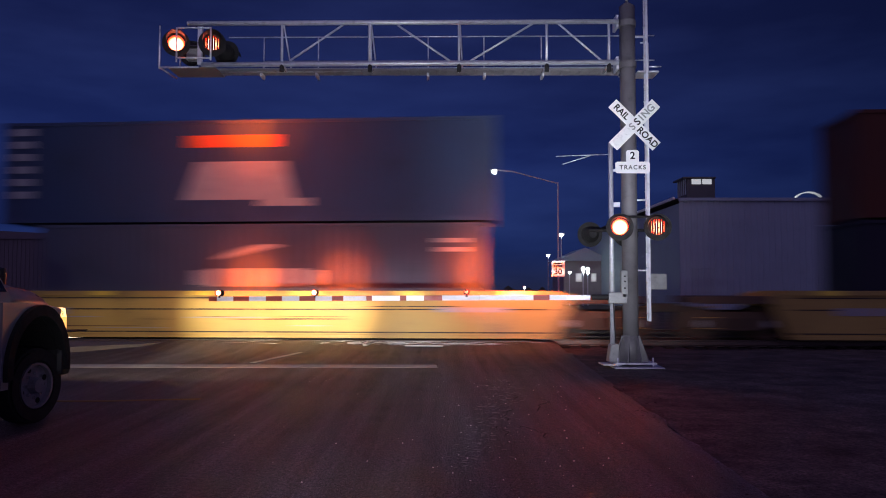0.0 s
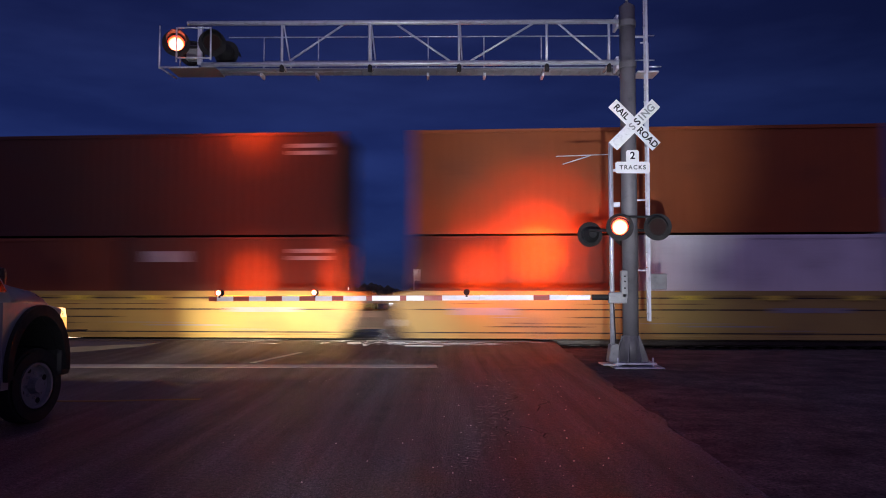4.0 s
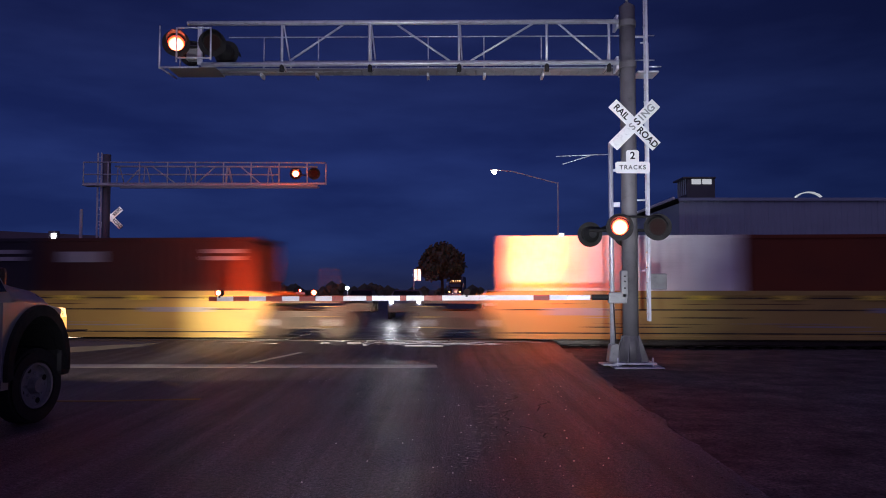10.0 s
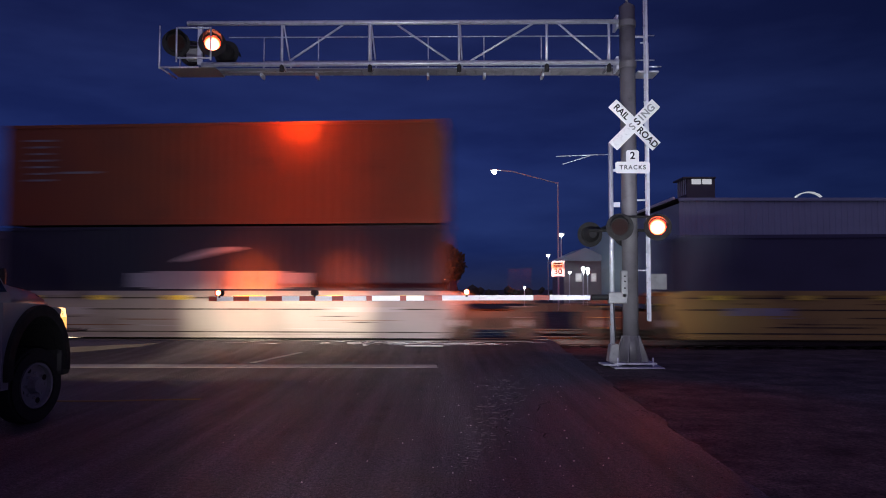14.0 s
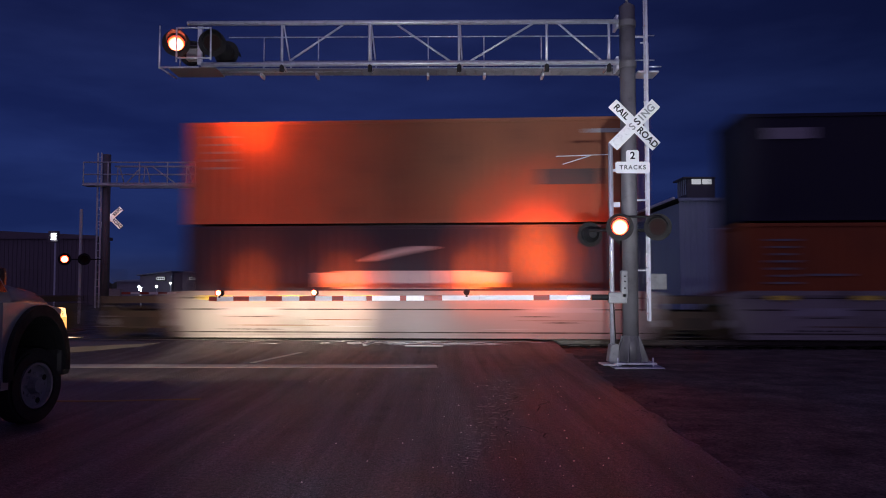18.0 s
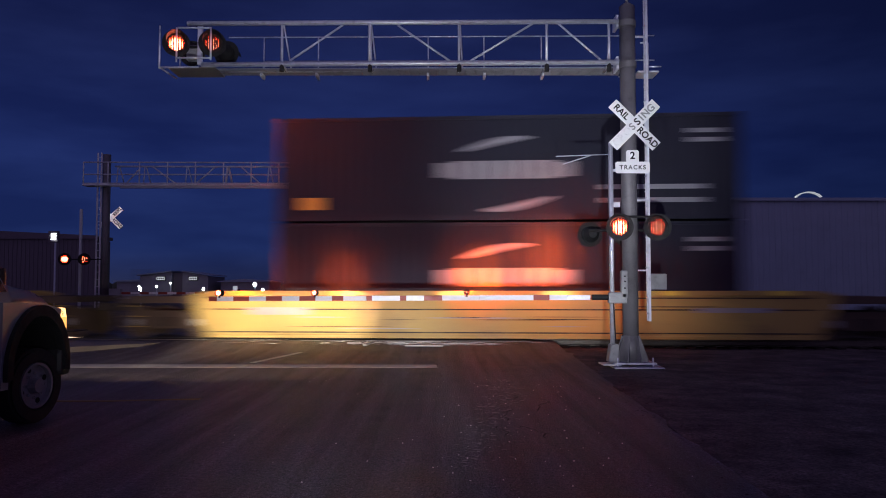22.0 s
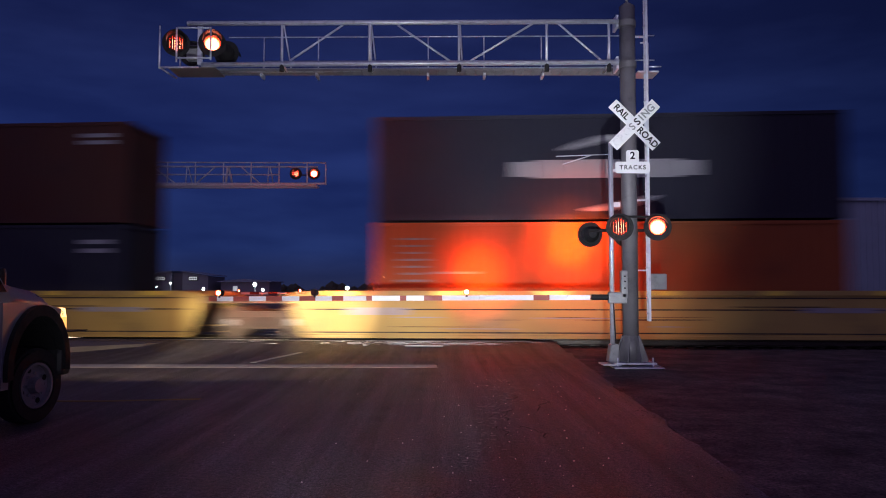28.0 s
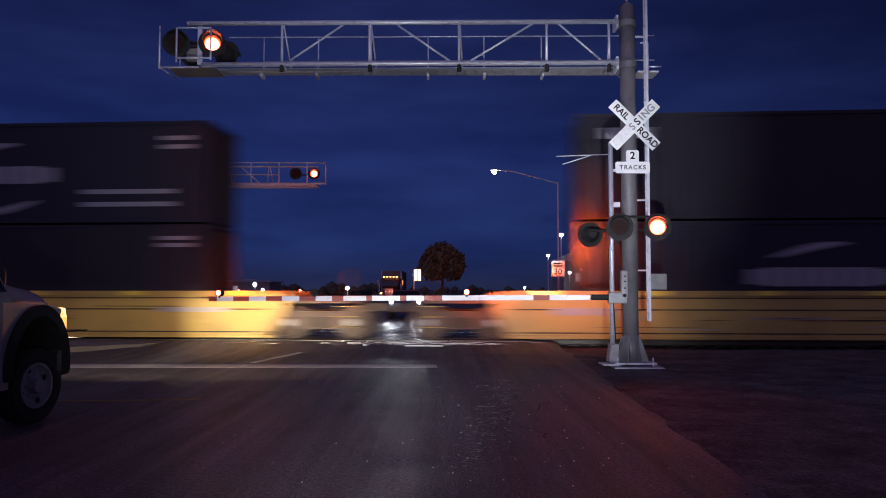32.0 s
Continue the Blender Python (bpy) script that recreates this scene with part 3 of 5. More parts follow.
def signal_mast():
    """The near cantilever signal. Local origin at the foot of the mast; local y runs away from the road user."""
    ox, oy = 3.71, 15.70
    s = thing("crossing_signal", ox, oy, 0, 0, "grey steel cantilever crossing signal with crossbuck and red flashers", "crossing signal", "crossing signals")
    bm = B()
    tube(bm, (0, 0, 0.10), (0, 0, 7.22), 0.155, 24)
    tube(bm, (0, 0, 7.22), (0, 0, 7.30), 0.155, 24, 0.05)
    tube(bm, (0, 0, 7.30), (0, 0, 7.42), 0.03, 10)
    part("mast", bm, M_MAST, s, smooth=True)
    for a in range(8):
        bm = B()
        prism(bm, [(0.14, 0.10), (0.34, 0.10), (0.34, 0.16), (0.17, 0.62), (0.14, 0.62)], -0.012, 0.012)
        bmesh.ops.rotate(bm, verts=bm.verts, matrix=Matrix.Rotation(radians(a * 45 + 22.5), 3, "Z"))
        part("gusset", bm, M_MAST, s)
    bm = B()
    tube(bm, (0, 0, 0.12), (0, 0, 0.62), 0.19, 20, 0.158)
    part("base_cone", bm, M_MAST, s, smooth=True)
    part("base_plate", box(B(), 0.02, 0, 0.09, 0.80, 0.72, 0.035, 0.006), M_GALV, s)
    part("lower_plate", box(B(), 0.06, -0.08, 0.015, 0.95, 0.80, 0.03, 0.006), M_GALV, s)
    for x in (-0.32, 0.36):
        for y in (-0.28, 0.28):
            part("anchor_bolt", tube(B(), (x, y, 0.0), (x, y, 0.20), 0.018, 8), M_GALV, s)
    # ladder on the side
    lx, ly = 0.36, 0.0
    for dy in (-0.18, 0.16):
        bm = B()
        box(bm, lx + (0.03 if dy > 0 else -0.02), ly + dy, 5.1, 0.05, 0.02, 8.4, 0.004)
        part("ladder_rail", bm, M_GALV, s)
    for i in range(27):
        z = 1.05 + i * 0.305
        part("ladder_rung", tube(B(), (lx, ly - 0.18, z), (lx, ly + 0.16, z), 0.011, 6), M_GALV, s)
    for z in (1.9, 3.3, 4.7, 6.6):
        part("ladder_bracket", box(B(), 0.2, 0, z, 0.32, 0.03, 0.03), M_GALV, s)
    # conduit beside the mast
    bm = B()
    tube(bm, (-0.36, 0.0, 0.45), (-0.36, 0.0, 4.45), 0.048, 10)
    part("conduit", bm, M_GALV, s, smooth=True)
    part("conduit_band", box(B(), -0.18, 0, 3.9, 0.40, 0.03, 0.05), M_GALV, s)
    bm = B()
    prism(bm, [(-0.47, 0.10), (-0.25, 0.10), (-0.26, 0.45), (-0.42, 0.45)], -0.14, 0.14)
    bmesh.ops.bevel(bm, geom=bm.edges[:], offset=0.02, segments=1, affect="EDGES")
    part("conduit_shoe", bm, M_GREYBOX, s)
    part("foot_plate", box(B(), -0.42, -0.02, 0.06, 0.36, 0.5, 0.03, 0.005), M_GALV, s)
    # clamp ring, arm collars
    for z in (6.02, 6.86):
        bm = B()
        tube(bm, (0, 0, z - 0.06), (0, 0, z + 0.06), 0.175, 24)
        part("collar", bm, M_MAST, s)
        part("arm_flange", box(B(), -0.24, -0.03, z, 0.05, 0.34, 0.26, 0.006), M_GALV, s)
    # box truss of the arm: front and back chords
    L, R = -9.0, -0.22
    Z0, Z1 = 6.00, 6.83
    truss_rods(s, "chord", [((-8.80, -0.20, Z1 - 0.02), (R, -0.20, Z1 + 0.02)), ((L + 0.5, -0.20, Z0 - 0.02), (R, -0.20, Z0 + 0.02)), ((L + 0.4, 0.38, Z0 + 0.02), (R, 0.38, Z0 + 0.06))], 0.048, n=12)
    posts = [-6.91, -5.16, -3.39, -1.65, -0.41]
    for i, x in enumerate(posts):
        truss_rods(s, "post", [((x, -0.20, Z0), (x, -0.20, Z1))], 0.040 if i == 1 else 0.026)
        truss_rods(s, "post", [((x + 0.08, 0.38, Z0 + 0.03), (x + 0.02, -0.16, Z1))], 0.016)
        truss_rods(s, "cross_strut", [((x, -0.20, Z0), (x, 0.38, Z0))], 0.022)
        part("clamp", tube(B(), (x, -0.20, Z0 - 0.16), (x, -0.20, Z0), 0.045, 10), M_BLACK, s)
    truss_rods(s, "diagonal", [((-6.75, -0.20, Z0 + 0.06), (-5.70, -0.20, Z1 - 0.05)), ((-4.62, -0.20, Z1 - 0.05), (-3.58, -0.20, Z0 + 0.06)),
                               ((-3.16, -0.20, Z0 + 0.06), (-1.92, -0.20, Z1 - 0.02)), ((-1.42, -0.20, Z1 - 0.02), (-0.56, -0.20, Z0 + 0.06))], 0.022)
    # walkway behind the truss with its thin railing
    bm = B()
    for k in range(6):
        box(bm, -4.4, 0.20 + 0.08 * k, Z0 + 0.0, 8.7, 0.018, 0.035)
    for k in range(45):
        box(bm, -8.7 + 0.195 * k, 0.40, Z0 + 0.0, 0.012, 0.42, 0.03)
    part("walkway_grating", bm, M_MAST, s, "galvanised walkway grating")
    truss_rods(s, "railing_bar", [((-8.2, 0.65, 6.80), (0.72, 0.65, 6.84)), ((-7.46, 0.65, 6.29), (0.72, 0.65, 6.32))], 0.014)
    for x in (-7.46, -6.32, -4.02, -2.85, -1.65):
        truss_rods(s, "railing_post", [((x, 0.65, Z0 - 0.02), (x, 0.65, 6.81))], 0.014)
        part("grating_hanger", box(B(), x, 0.55, Z0 - 0.05, 0.05, 0.3, 0.08, 0.01), M_GALV, s)
    # platform beyond the mast
    truss_rods(s, "platform_rail", [((0.52, 0.4, Z1 - 0.22), (0.52, 0.4, Z0 - 0.1)), ((0.36, 0.4, Z1 - 0.22), (0.52, 0.4, Z1 - 0.22)), ((0.52, 0.4, Z0 - 0.1), (-0.1, 0.4, Z0 - 0.1)), ((0.36, -0.2, Z0 - 0.06), (0.62, -0.2, Z0 - 0.06))], 0.016)
    part("platform_plate", box(B(), 0.42, 0.25, Z0 - 0.10, 0.42, 0.5, 0.03), M_GALV, s)
    # basket at the arm's tip
    bx0, bx1 = -9.30, -8.33
    truss_rods(s, "basket_bar", [((-9.27, -0.40, 5.84), (-9.27, -0.40, 6.70)), ((-8.85, -0.66, 5.90), (-8.85, -0.66, 6.58)), ((-8.19, -0.66, 5.94), (-8.19, -0.66, 6.58)),
                                 ((-8.85, -0.66, 6.57), (-8.19, -0.66, 6.57)), ((-8.85, -0.66, 5.98), (-8.19, -0.66, 5.98)), ((-9.27, -0.40, 5.87), (-8.50, -0.40, 5.87)),
                                 ((-9.27, 0.6, 5.92), (-9.27, -0.40, 5.87)), ((-9.2, 0.6, 5.98), (-9.2, 0.6, 6.45))], 0.018)
    part("lamp_post", box(B(), -8.56, -0.12, 6.40, 0.09, 0.09, 0.80, 0.01), M_GALV, s)
    part("basket_floor", box(B(), -8.75, 0.3, 5.97, 0.95, 0.7, 0.03), M_MAST, s)
    part("junction_box", box(B(), -8.78, 0.12, 6.30, 0.22, 0.16, 0.30, 0.015), M_GREYBOX, s)
    part("cross_arm", tube(B(), (-9.06, -0.12, 6.36), (-8.1, -0.12, 6.36), 0.03, 10), M_BLACK, s)
    for x, ph, turn in ((-8.96, "L", 18.9), (-8.25, "R", 16.5)):
        light_head(s, x, -0.36, 6.36, turn, ph)
        light_head(s, x + 0.06, 0.44, 6.40, 180 if ph == "L" else 172, ph)
    # heads on the mast
    part("cross_arm", tube(B(), (-0.75, 0.3, 2.72), (0.6, 0.3, 2.72), 0.03, 10), M_BLACK, s)
    part("cross_arm", tube(B(), (-0.2, -0.2, 2.95), (0.55, -0.2, 2.95), 0.025, 10), M_BLACK, s)
    light_head(s, -0.27, -0.36, 2.735, -12.6, "L")
    light_head(s, 0.465, -0.36, 2.735, -15.2, "R")
    light_head(s, -0.61, 0.95, 2.68, 184.6, "L")
    light_head(s, 0.15, 0.95, 2.68, 183.4, "R")
    crossbuck(s, 0.07, -0.22, 4.77)
    tracks_plate(s, 0.03, -0.20, 4.04)
    # thin bracket with a stay
    truss_rods(s, "stay_bracket", [((-1.45, 0.0, 4.18), (-0.38, 0.0, 4.22)), ((-1.32, 0.0, 4.02), (-0.75, 0.0, 4.20))], 0.010)
    part("small_box", box(B(), 0.62, 0.3, 1.68, 0.34, 0.2, 0.32, 0.02), M_GREYBOX, s)
    part("small_plate", box(B(), -0.25, 0.1, 3.22, 0.18, 0.02, 0.10), M_GALV, s)
    # gate machine on the mast
    bm = B()
    box(bm, -0.30, -0.20, 1.36, 0.36, 0.16, 0.22, 0.03)
    box(bm, -0.17, -0.20, 1.62, 0.13, 0.16, 0.55, 0.03)
    part("gate_bracket", bm, M_GREYBOX, s)
    for z in (1.55, 1.68, 1.78):
        part("bolt", tube(B(), (-0.17, -0.30, z), (-0.17, -0.27, z), 0.018, 6), M_BLACK, s)
    part("cable", tube(B(), (-0.33, -0.16, 0.5), (-0.36, -0.12, 1.3), 0.014, 6), M_PLASTIC, s)
    return s


def gate_arm():
    g = thing("gate_arm", 3.33, 15.50, 1.37, 0, "lowered red and white striped crossing gate arm with red lights", "gate arm", "crossing gates")
    part("hub", tube(B(), (-0.42, 0, 0), (-0.05, 0, 0), 0.055, 10), M_BLACK, g)
    part("sleeve", box(B(), -0.68, 0, -0.005, 0.46, 0.05, 0.10, 0.01), M_GALV, g)
    marks = [-0.90, -1.25, -1.56, -2.62, -3.35, -3.70, -4.05, -4.17, -4.72, -4.83, -5.28, -5.50, -5.83, -6.14, -6.48, -6.79, -7.12, -7.43, -7.75, -7.91]
    for i, (a, b) in enumerate(zip(marks, marks[1:])):
        h = 0.105 - 0.012 * (-(a + b) / 2) / 7.9
        z = -0.004 * (-(a + b) / 2)
        tone = M_WHITE_ST if i in (0, 2, 3, 5, 7, 9, 11, 13, 15, 17) else M_RED_ST
        part("stripe", box(B(), (a + b) / 2, 0, z, abs(b - a) - 0.003, 0.032 if i % 2 else 0.030, h, 0.004), tone, g)
    for x, ph in ((-7.70, ""), (-5.84, "L"), (-2.87, "R")):
        z = 0.055 - 0.004 * (-x) + 0.06
        part("lamp_bracket", box(B(), x, 0, z - 0.06, 0.04, 0.04, 0.07), M_BLACK, g)
        light_head(g, x, -0.105, z, 0, ph, r=0.055, back=0, glass=M_LENS_SMALL, visor=False)
        light_head(g, x, 0.105, z, 180, ph, r=0.055, back=0, glass=M_LENS_SMALL, visor=False)
    return g


def far_signal():
    """The signal of the opposite approach, seen from behind."""
    s = thing("crossing_signal", -15.05, 35.2, 0, 0, "far grey cantilever crossing signal with walkway rail", "crossing signal", "crossing signals")
    part("mast", tube(B(), (0, 0, 0.1), (0, 0, 7.55), 0.17, 20), M_MAST, s, smooth=True)
    part("base_cone", tube(B(), (0, 0, 0), (0, 0, 0.6), 0.32, 16, 0.18), M_MAST, s)
    L, R = 0.30, 9.4
    Z0, Z1 = 6.16, 7.05
    truss_rods(s, "chord", [((L, 0.2, Z1), (R, 0.2, Z1 - 0.02)), ((L, 0.2, Z0), (R, 0.2, Z0)), ((L, 0.75, Z0), (R, 0.75, Z0))], 0.04)
    for i, x in enumerate((0.42, 1.63, 3.52, 5.34, 7.21)):
        truss_rods(s, "post", [((x - 0.06, 0.2, Z0), (x, 0.2, Z1)), ((x + 0.12, 0.75, Z0), (x + 0.04, 0.25, Z1))], 0.05 if i == 3 else 0.026)
    truss_rods(s, "diagonal", [((0.79, 0.2, Z0 + 0.1), (1.40, 0.2, Z1 - 0.1)), ((1.95, 0.2, Z1), (3.17, 0.2, Z0)), ((3.82, 0.2, Z0), (4.81, 0.2, Z1)), ((5.92, 0.2, Z1), (6.96, 0.2, Z0))], 0.032)
    bm = B()
    for k in range(4):
        box(bm, 4.6, -0.1 - 0.15 * k, Z0 - 0.04, 9.6, 0.02, 0.04)
    part("walkway_grating", bm, M_GALV, s)
    truss_rods(s, "railing_bar", [((-0.82, -0.5, 7.13), (9.86, -0.5, 7.10)), ((-0.82, -0.5, 6.59), (7.81, -0.5, 6.57)), ((-0.82, -0.5, 6.19), (9.86, -0.5, 6.19))], 0.030)
    for x in (-0.82, 0.27, 1.65, 2.89, 4.12, 5.36, 6.58, 7.81, 9.05):
        truss_rods(s, "railing_post", [((x, -0.5, 6.15), (x, -0.5, 7.12))], 0.030)
    truss_rods(s, "basket_bar", [((9.85, -0.3, 6.15), (9.85, -0.3, 7.1)), ((9.05, -0.6, 6.15), (9.85, -0.6, 6.15))], 0.03)
    part("platform_plate", box(B(), -0.3, -0.25, 6.13, 1.1, 0.6, 0.08), M_GALV, s)
    for x in (-0.31, -0.15):
        part("ladder_rail", box(B(), x, -0.2, 4.15, 0.07, 0.03, 6.9), M_GALV, s)
    for i in range(21):
        part("ladder_rung", tube(B(), (-0.31, -0.2, 1.0 + i * 0.32), (-0.15, -0.2, 1.0 + i * 0.32), 0.014, 6), M_GALV, s)
    part("conduit", tube(B(), (-1.15, 0.1, 0), (-1.15, 0.1, 5.1), 0.07, 8), M_GALV, s)
    for ang in (-45, 45):
        b = part("crossbuck_blade", box(B(), 0, 0, 0, 1.22, 0.01, 0.229, 0.003), M_RETRO, s, "white reflective crossbuck blade")
        b.matrix_basis = pose(0.13, 0.22 + (0.012 if ang > 0 else 0.0), 4.74, 5.2, 0, 23.4) @ pose(0, 0, 0, 0, ang, 0)
        word("SING" if ang < 0 else "ROAD", 0.2, b, "lettering", M_INK, pose(0.36, -0.007, 0, 90, 0, 0))
    part("cross_arm", tube(B(), (-1.8, -0.2, 2.84), (-0.1, -0.2, 2.84), 0.03, 8), M_BLACK, s)
    light_head(s, -1.56, -0.5, 2.84, 25.8, "L")
    light_head(s, -0.70, -0.5, 2.84, 24.7, "R")
    part("cross_arm", tube(B(), (8.4, -0.2, 6.6), (9.5, -0.2, 6.6), 0.03, 8), M_BLACK, s)
    light_head(s, 8.55, -0.5, 6.62, 10.6, "L")
    light_head(s, 9.36, -0.5, 6.62, 9.3, "R")
    g = thing("gate_arm", -14.6, 35.0, 1.35, 0, "lowered striped gate arm of the far approach", "gate arm", "crossing gates")
    for i in range(20):
        part("stripe", box(B(), 0.6 + i * 0.405, 0, 0, 0.402, 0.03, 0.10), M_WHITE_ST if i % 2 else M_RED_ST, g)
    light_head(g, 8.3, -0.085, 0.12, 0, "", r=0.055, back=0, glass=M_LENS_SMALL, visor=False)
    light_head(g, 5.6, -0.085, 0.12, 0, "R", r=0.055, back=0, glass=M_LENS_SMALL, visor=False)
    part("hub", box(B(), 0.1, 0.1, 0, 0.5, 0.3, 0.4, 0.03), M_GREYBOX, g)
    # far galvanised steel takes a paler colour in place of more light on it
    for o in s.children:
        if o.data.materials[0] is M_GALV:
            o.data.materials[0] = M_POLE


signal_mast()
gate_arm()
far_signal()


# ---------------------------------------------------------------- waiting truck
def wheel(parent, x, y, z, r, w, side, steer=0):
    t = part("wheel", shell(B(), r * 0.60, r * 0.40, w, 0, 360, 36), M_RUBBER, parent, "black tyre")
    bm = bmesh.new()
    bm.from_mesh(t.data)
    bmesh.ops.bevel(bm, geom=[e for e in bm.edges if e.is_manifold and e.calc_face_angle(0) > 1.0], offset=0.03, segments=2, affect="EDGES")
    bm.to_mesh(t.data)
    bm.free()
    t.matrix_basis = pose(x, y, z, 0, 0, (90 if side > 0 else -90) + steer)
    bm = B()
    tube(bm, (0, -0.02, 0), (0, -w * 0.78, 0), r * 0.60, 28)
    shell(bm, r * 0.54, r * 0.07, w * 0.99, 0, 360, 28)
    part("rim", bm, M_ALLOY, t, "pale steel rim")
    bm = B()
    tube(bm, (0, -w * 0.7, 0), (0, -w * 1.10, 0), r * 0.24, 18, r * 0.18)
    part("hub", bm, M_ALLOY, t)
    for k in range(8):
        a = k * math.pi / 4
        part("lug_nut", tube(B(), (math.cos(a) * r * 0.33, -w * 0.75, math.sin(a) * r * 0.33), (math.cos(a) * r * 0.33, -w * 0.88, math.sin(a) * r * 0.33), 0.018, 6), M_CHROME, t)
    for k in range(4):
        a = k * math.pi / 2 + 0.4
        part("vent_hole", tube(B(), (math.cos(a) * r * 0.45, -w * 0.75, math.sin(a) * r * 0.45), (math.cos(a) * r * 0.45, -w * 0.80, math.sin(a) * r * 0.45), 0.034, 12), M_BLACK, t)


def along(bm):
    """Turns a profile drawn in xz so that its length runs along y."""
    for v in bm.verts:
        v.co = Vector((v.co.y, v.co.x, v.co.z))
    return bm


def waiting_truck():
    """A short-nosed heavy white truck; local +y is its front, origin under the front axle's centre."""
    t = thing("utility_truck", -5.54, 8.92, 0, 0, "white short-nosed utility truck waiting with headlamps on", "truck")
    hw, ar, az = 0.99, 0.58, 0.66
    arch = [(ar * math.cos(math.pi * k / 14), az + ar * math.sin(math.pi * k / 14)) for k in range(15)]
    prof = [(0.62, 0.60), (0.66, 0.95), (0.62, 1.24), (0.52, 1.30), (0.15, 1.36), (-0.35, 1.385), (-0.72, 1.39), (-0.72, 0.48), (-ar, 0.48)] + [(-p[0], p[1]) for p in arch] + [(ar, 0.60)]
    for sd in (-1, 1):
        bm = along(prism(B(), prof, -0.09, 0.0))
        if sd < 0:
            bmesh.ops.scale(bm, vec=(-1, 1, 1), verts=bm.verts)
        bmesh.ops.translate(bm, vec=(sd * hw, 0, 0), verts=bm.verts)
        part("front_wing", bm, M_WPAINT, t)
        bm = shell(B(), ar - 0.01, 0.12, 0.12, -8, 188, 28)
        bmesh.ops.bevel(bm, geom=[e for e in bm.edges if e.is_manifold and e.calc_face_angle(0) > 1.0], offset=0.03, segments=2, affect="EDGES")
        bmesh.ops.rotate(bm, verts=bm.verts, matrix=Matrix.Rotation(radians(90 * sd), 3, "Z"))
        bmesh.ops.translate(bm, vec=(sd * (hw - 0.07), 0, az), verts=bm.verts)
        part("wheel_arch_flare", bm, M_FLARE, t, "wide black arch flare")
        bm = shell(B(), ar - 0.02, 0.02, 0.75, 0, 180, 16)
        bmesh.ops.rotate(bm, verts=bm.verts, matrix=Matrix.Rotation(radians(-90 * sd), 3, "Z"))
        bmesh.ops.translate(bm, vec=(sd * (hw - 0.06), 0, az), verts=bm.verts)
        part("arch_liner", bm, M_FLARE, t)
        wheel(t, sd * (hw - 0.36), 0.27, 0.427, 0.427, 0.27, sd, -12)
        wheel(t, sd * (hw - 0.30), -4.2, 0.427, 0.427, 0.27, sd)
        bm = along(prism(B(), [(0.46, 1.14), (0.650, 1.06), (0.665, 1.18), (0.62, 1.30), (0.54, 1.31)], -0.20, 0.10))
        bmesh.ops.translate(bm, vec=(sd * (hw - 0.10) - (0 if sd > 0 else -0.10), 0.012, 0), verts=bm.verts)
        h = part("headlamp", bm, M_HEADW, t, "glowing warm headlamp")
        # black plates added to trim the headlamp spots above and below
        part("cut_off_shield", box(B(), sd * 0.82, 0.86, 1.018, 0.50, 0.42, 0.012), M_BLACK, h)
        part("lamp_well", box(B(), sd * 0.82, 0.80, 0.930, 0.50, 0.30, 0.012), M_BLACK, h)
        part("turn_lens", box(B(), sd * (hw + 0.005), 0.58, 1.12, 0.03, 0.12, 0.16, 0.01), M_AMBER, h, "amber side lens")
    bm = along(prism(B(), [(0.66, 1.20), (0.62, 1.39), (0.30, 1.50), (-0.35, 1.58), (-0.72, 1.60), (-0.72, 1.30)], -0.80, 0.80))
    bmesh.ops.bevel(bm, geom=bm.edges[:], offset=0.04, segments=3, affect="EDGES")
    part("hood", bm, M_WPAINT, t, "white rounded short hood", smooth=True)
    part("grille", box(B(), 0, 0.60, 1.06, 1.26, 0.08, 0.34, 0.02), M_PLASTIC, t)
    for k in range(4):
        part("grille_slat", box(B(), 0, 0.65, 0.94 + 0.08 * k, 1.20, 0.03, 0.035, 0.008), M_CHROME, t)
    part("bumper", box(B(), 0, 0.64, 0.66, 2.04, 0.24, 0.32, 0.06), M_PLASTIC, t, "dark front bumper")
    bm = along(prism(B(), [(-0.46, 0.50), (-0.46, 1.47), (-1.10, 2.25), (-2.3, 2.28), (-2.4, 1.5), (-2.4, 0.50)], -0.96, 0.96))
    for v in bm.verts:
        if v.co.z > 1.8:
            v.co.x *= 0.88
    bmesh.ops.bevel(bm, geom=bm.edges[:], offset=0.05, segments=2, affect="EDGES")
    part("cab", bm, M_WPAINT, t)
    bm = B()
    bm.faces.new([bm.verts.new(p) for p in ((-0.86, -0.47, 1.50), (0.86, -0.47, 1.50), (0.77, -1.06, 2.20), (-0.77, -1.06, 2.20))])
    bmesh.ops.solidify(bm, geom=bm.faces[:], thickness=0.03)
    part("windscreen", bm, M_GLASS, t)
    for sd in (-1, 1):
        bm = B()
        bm.faces.new([bm.verts.new(p) for p in ((sd * 0.972, -0.62, 1.50), (sd * 0.972, -2.2, 1.50), (sd * 0.87, -2.1, 2.15), (sd * 0.87, -1.14, 2.15))])
        bmesh.ops.solidify(bm, geom=bm.faces[:], thickness=0.02)
        part("side_window", bm, M_GLASS, t)
        mi = part("mirror", box(B(), sd * 0.70, -0.34, 1.62, 0.18, 0.14, 0.30, 0.06), M_PLASTIC, t, "tall black mirror")
        part("mirror_arm", tube(B(), (sd * 0.70, -0.30, 1.48), (sd * 0.70, -0.33, 1.56), 0.03, 8), M_PLASTIC, mi)
        part("door_handle", box(B(), sd * 0.97, -1.9, 1.25, 0.03, 0.2, 0.05, 0.01), M_CHROME, t)
    part("wiper_cowl", box(B(), 0, -0.44, 1.53, 1.5, 0.2, 0.05, 0.02), M_PLASTIC, t)
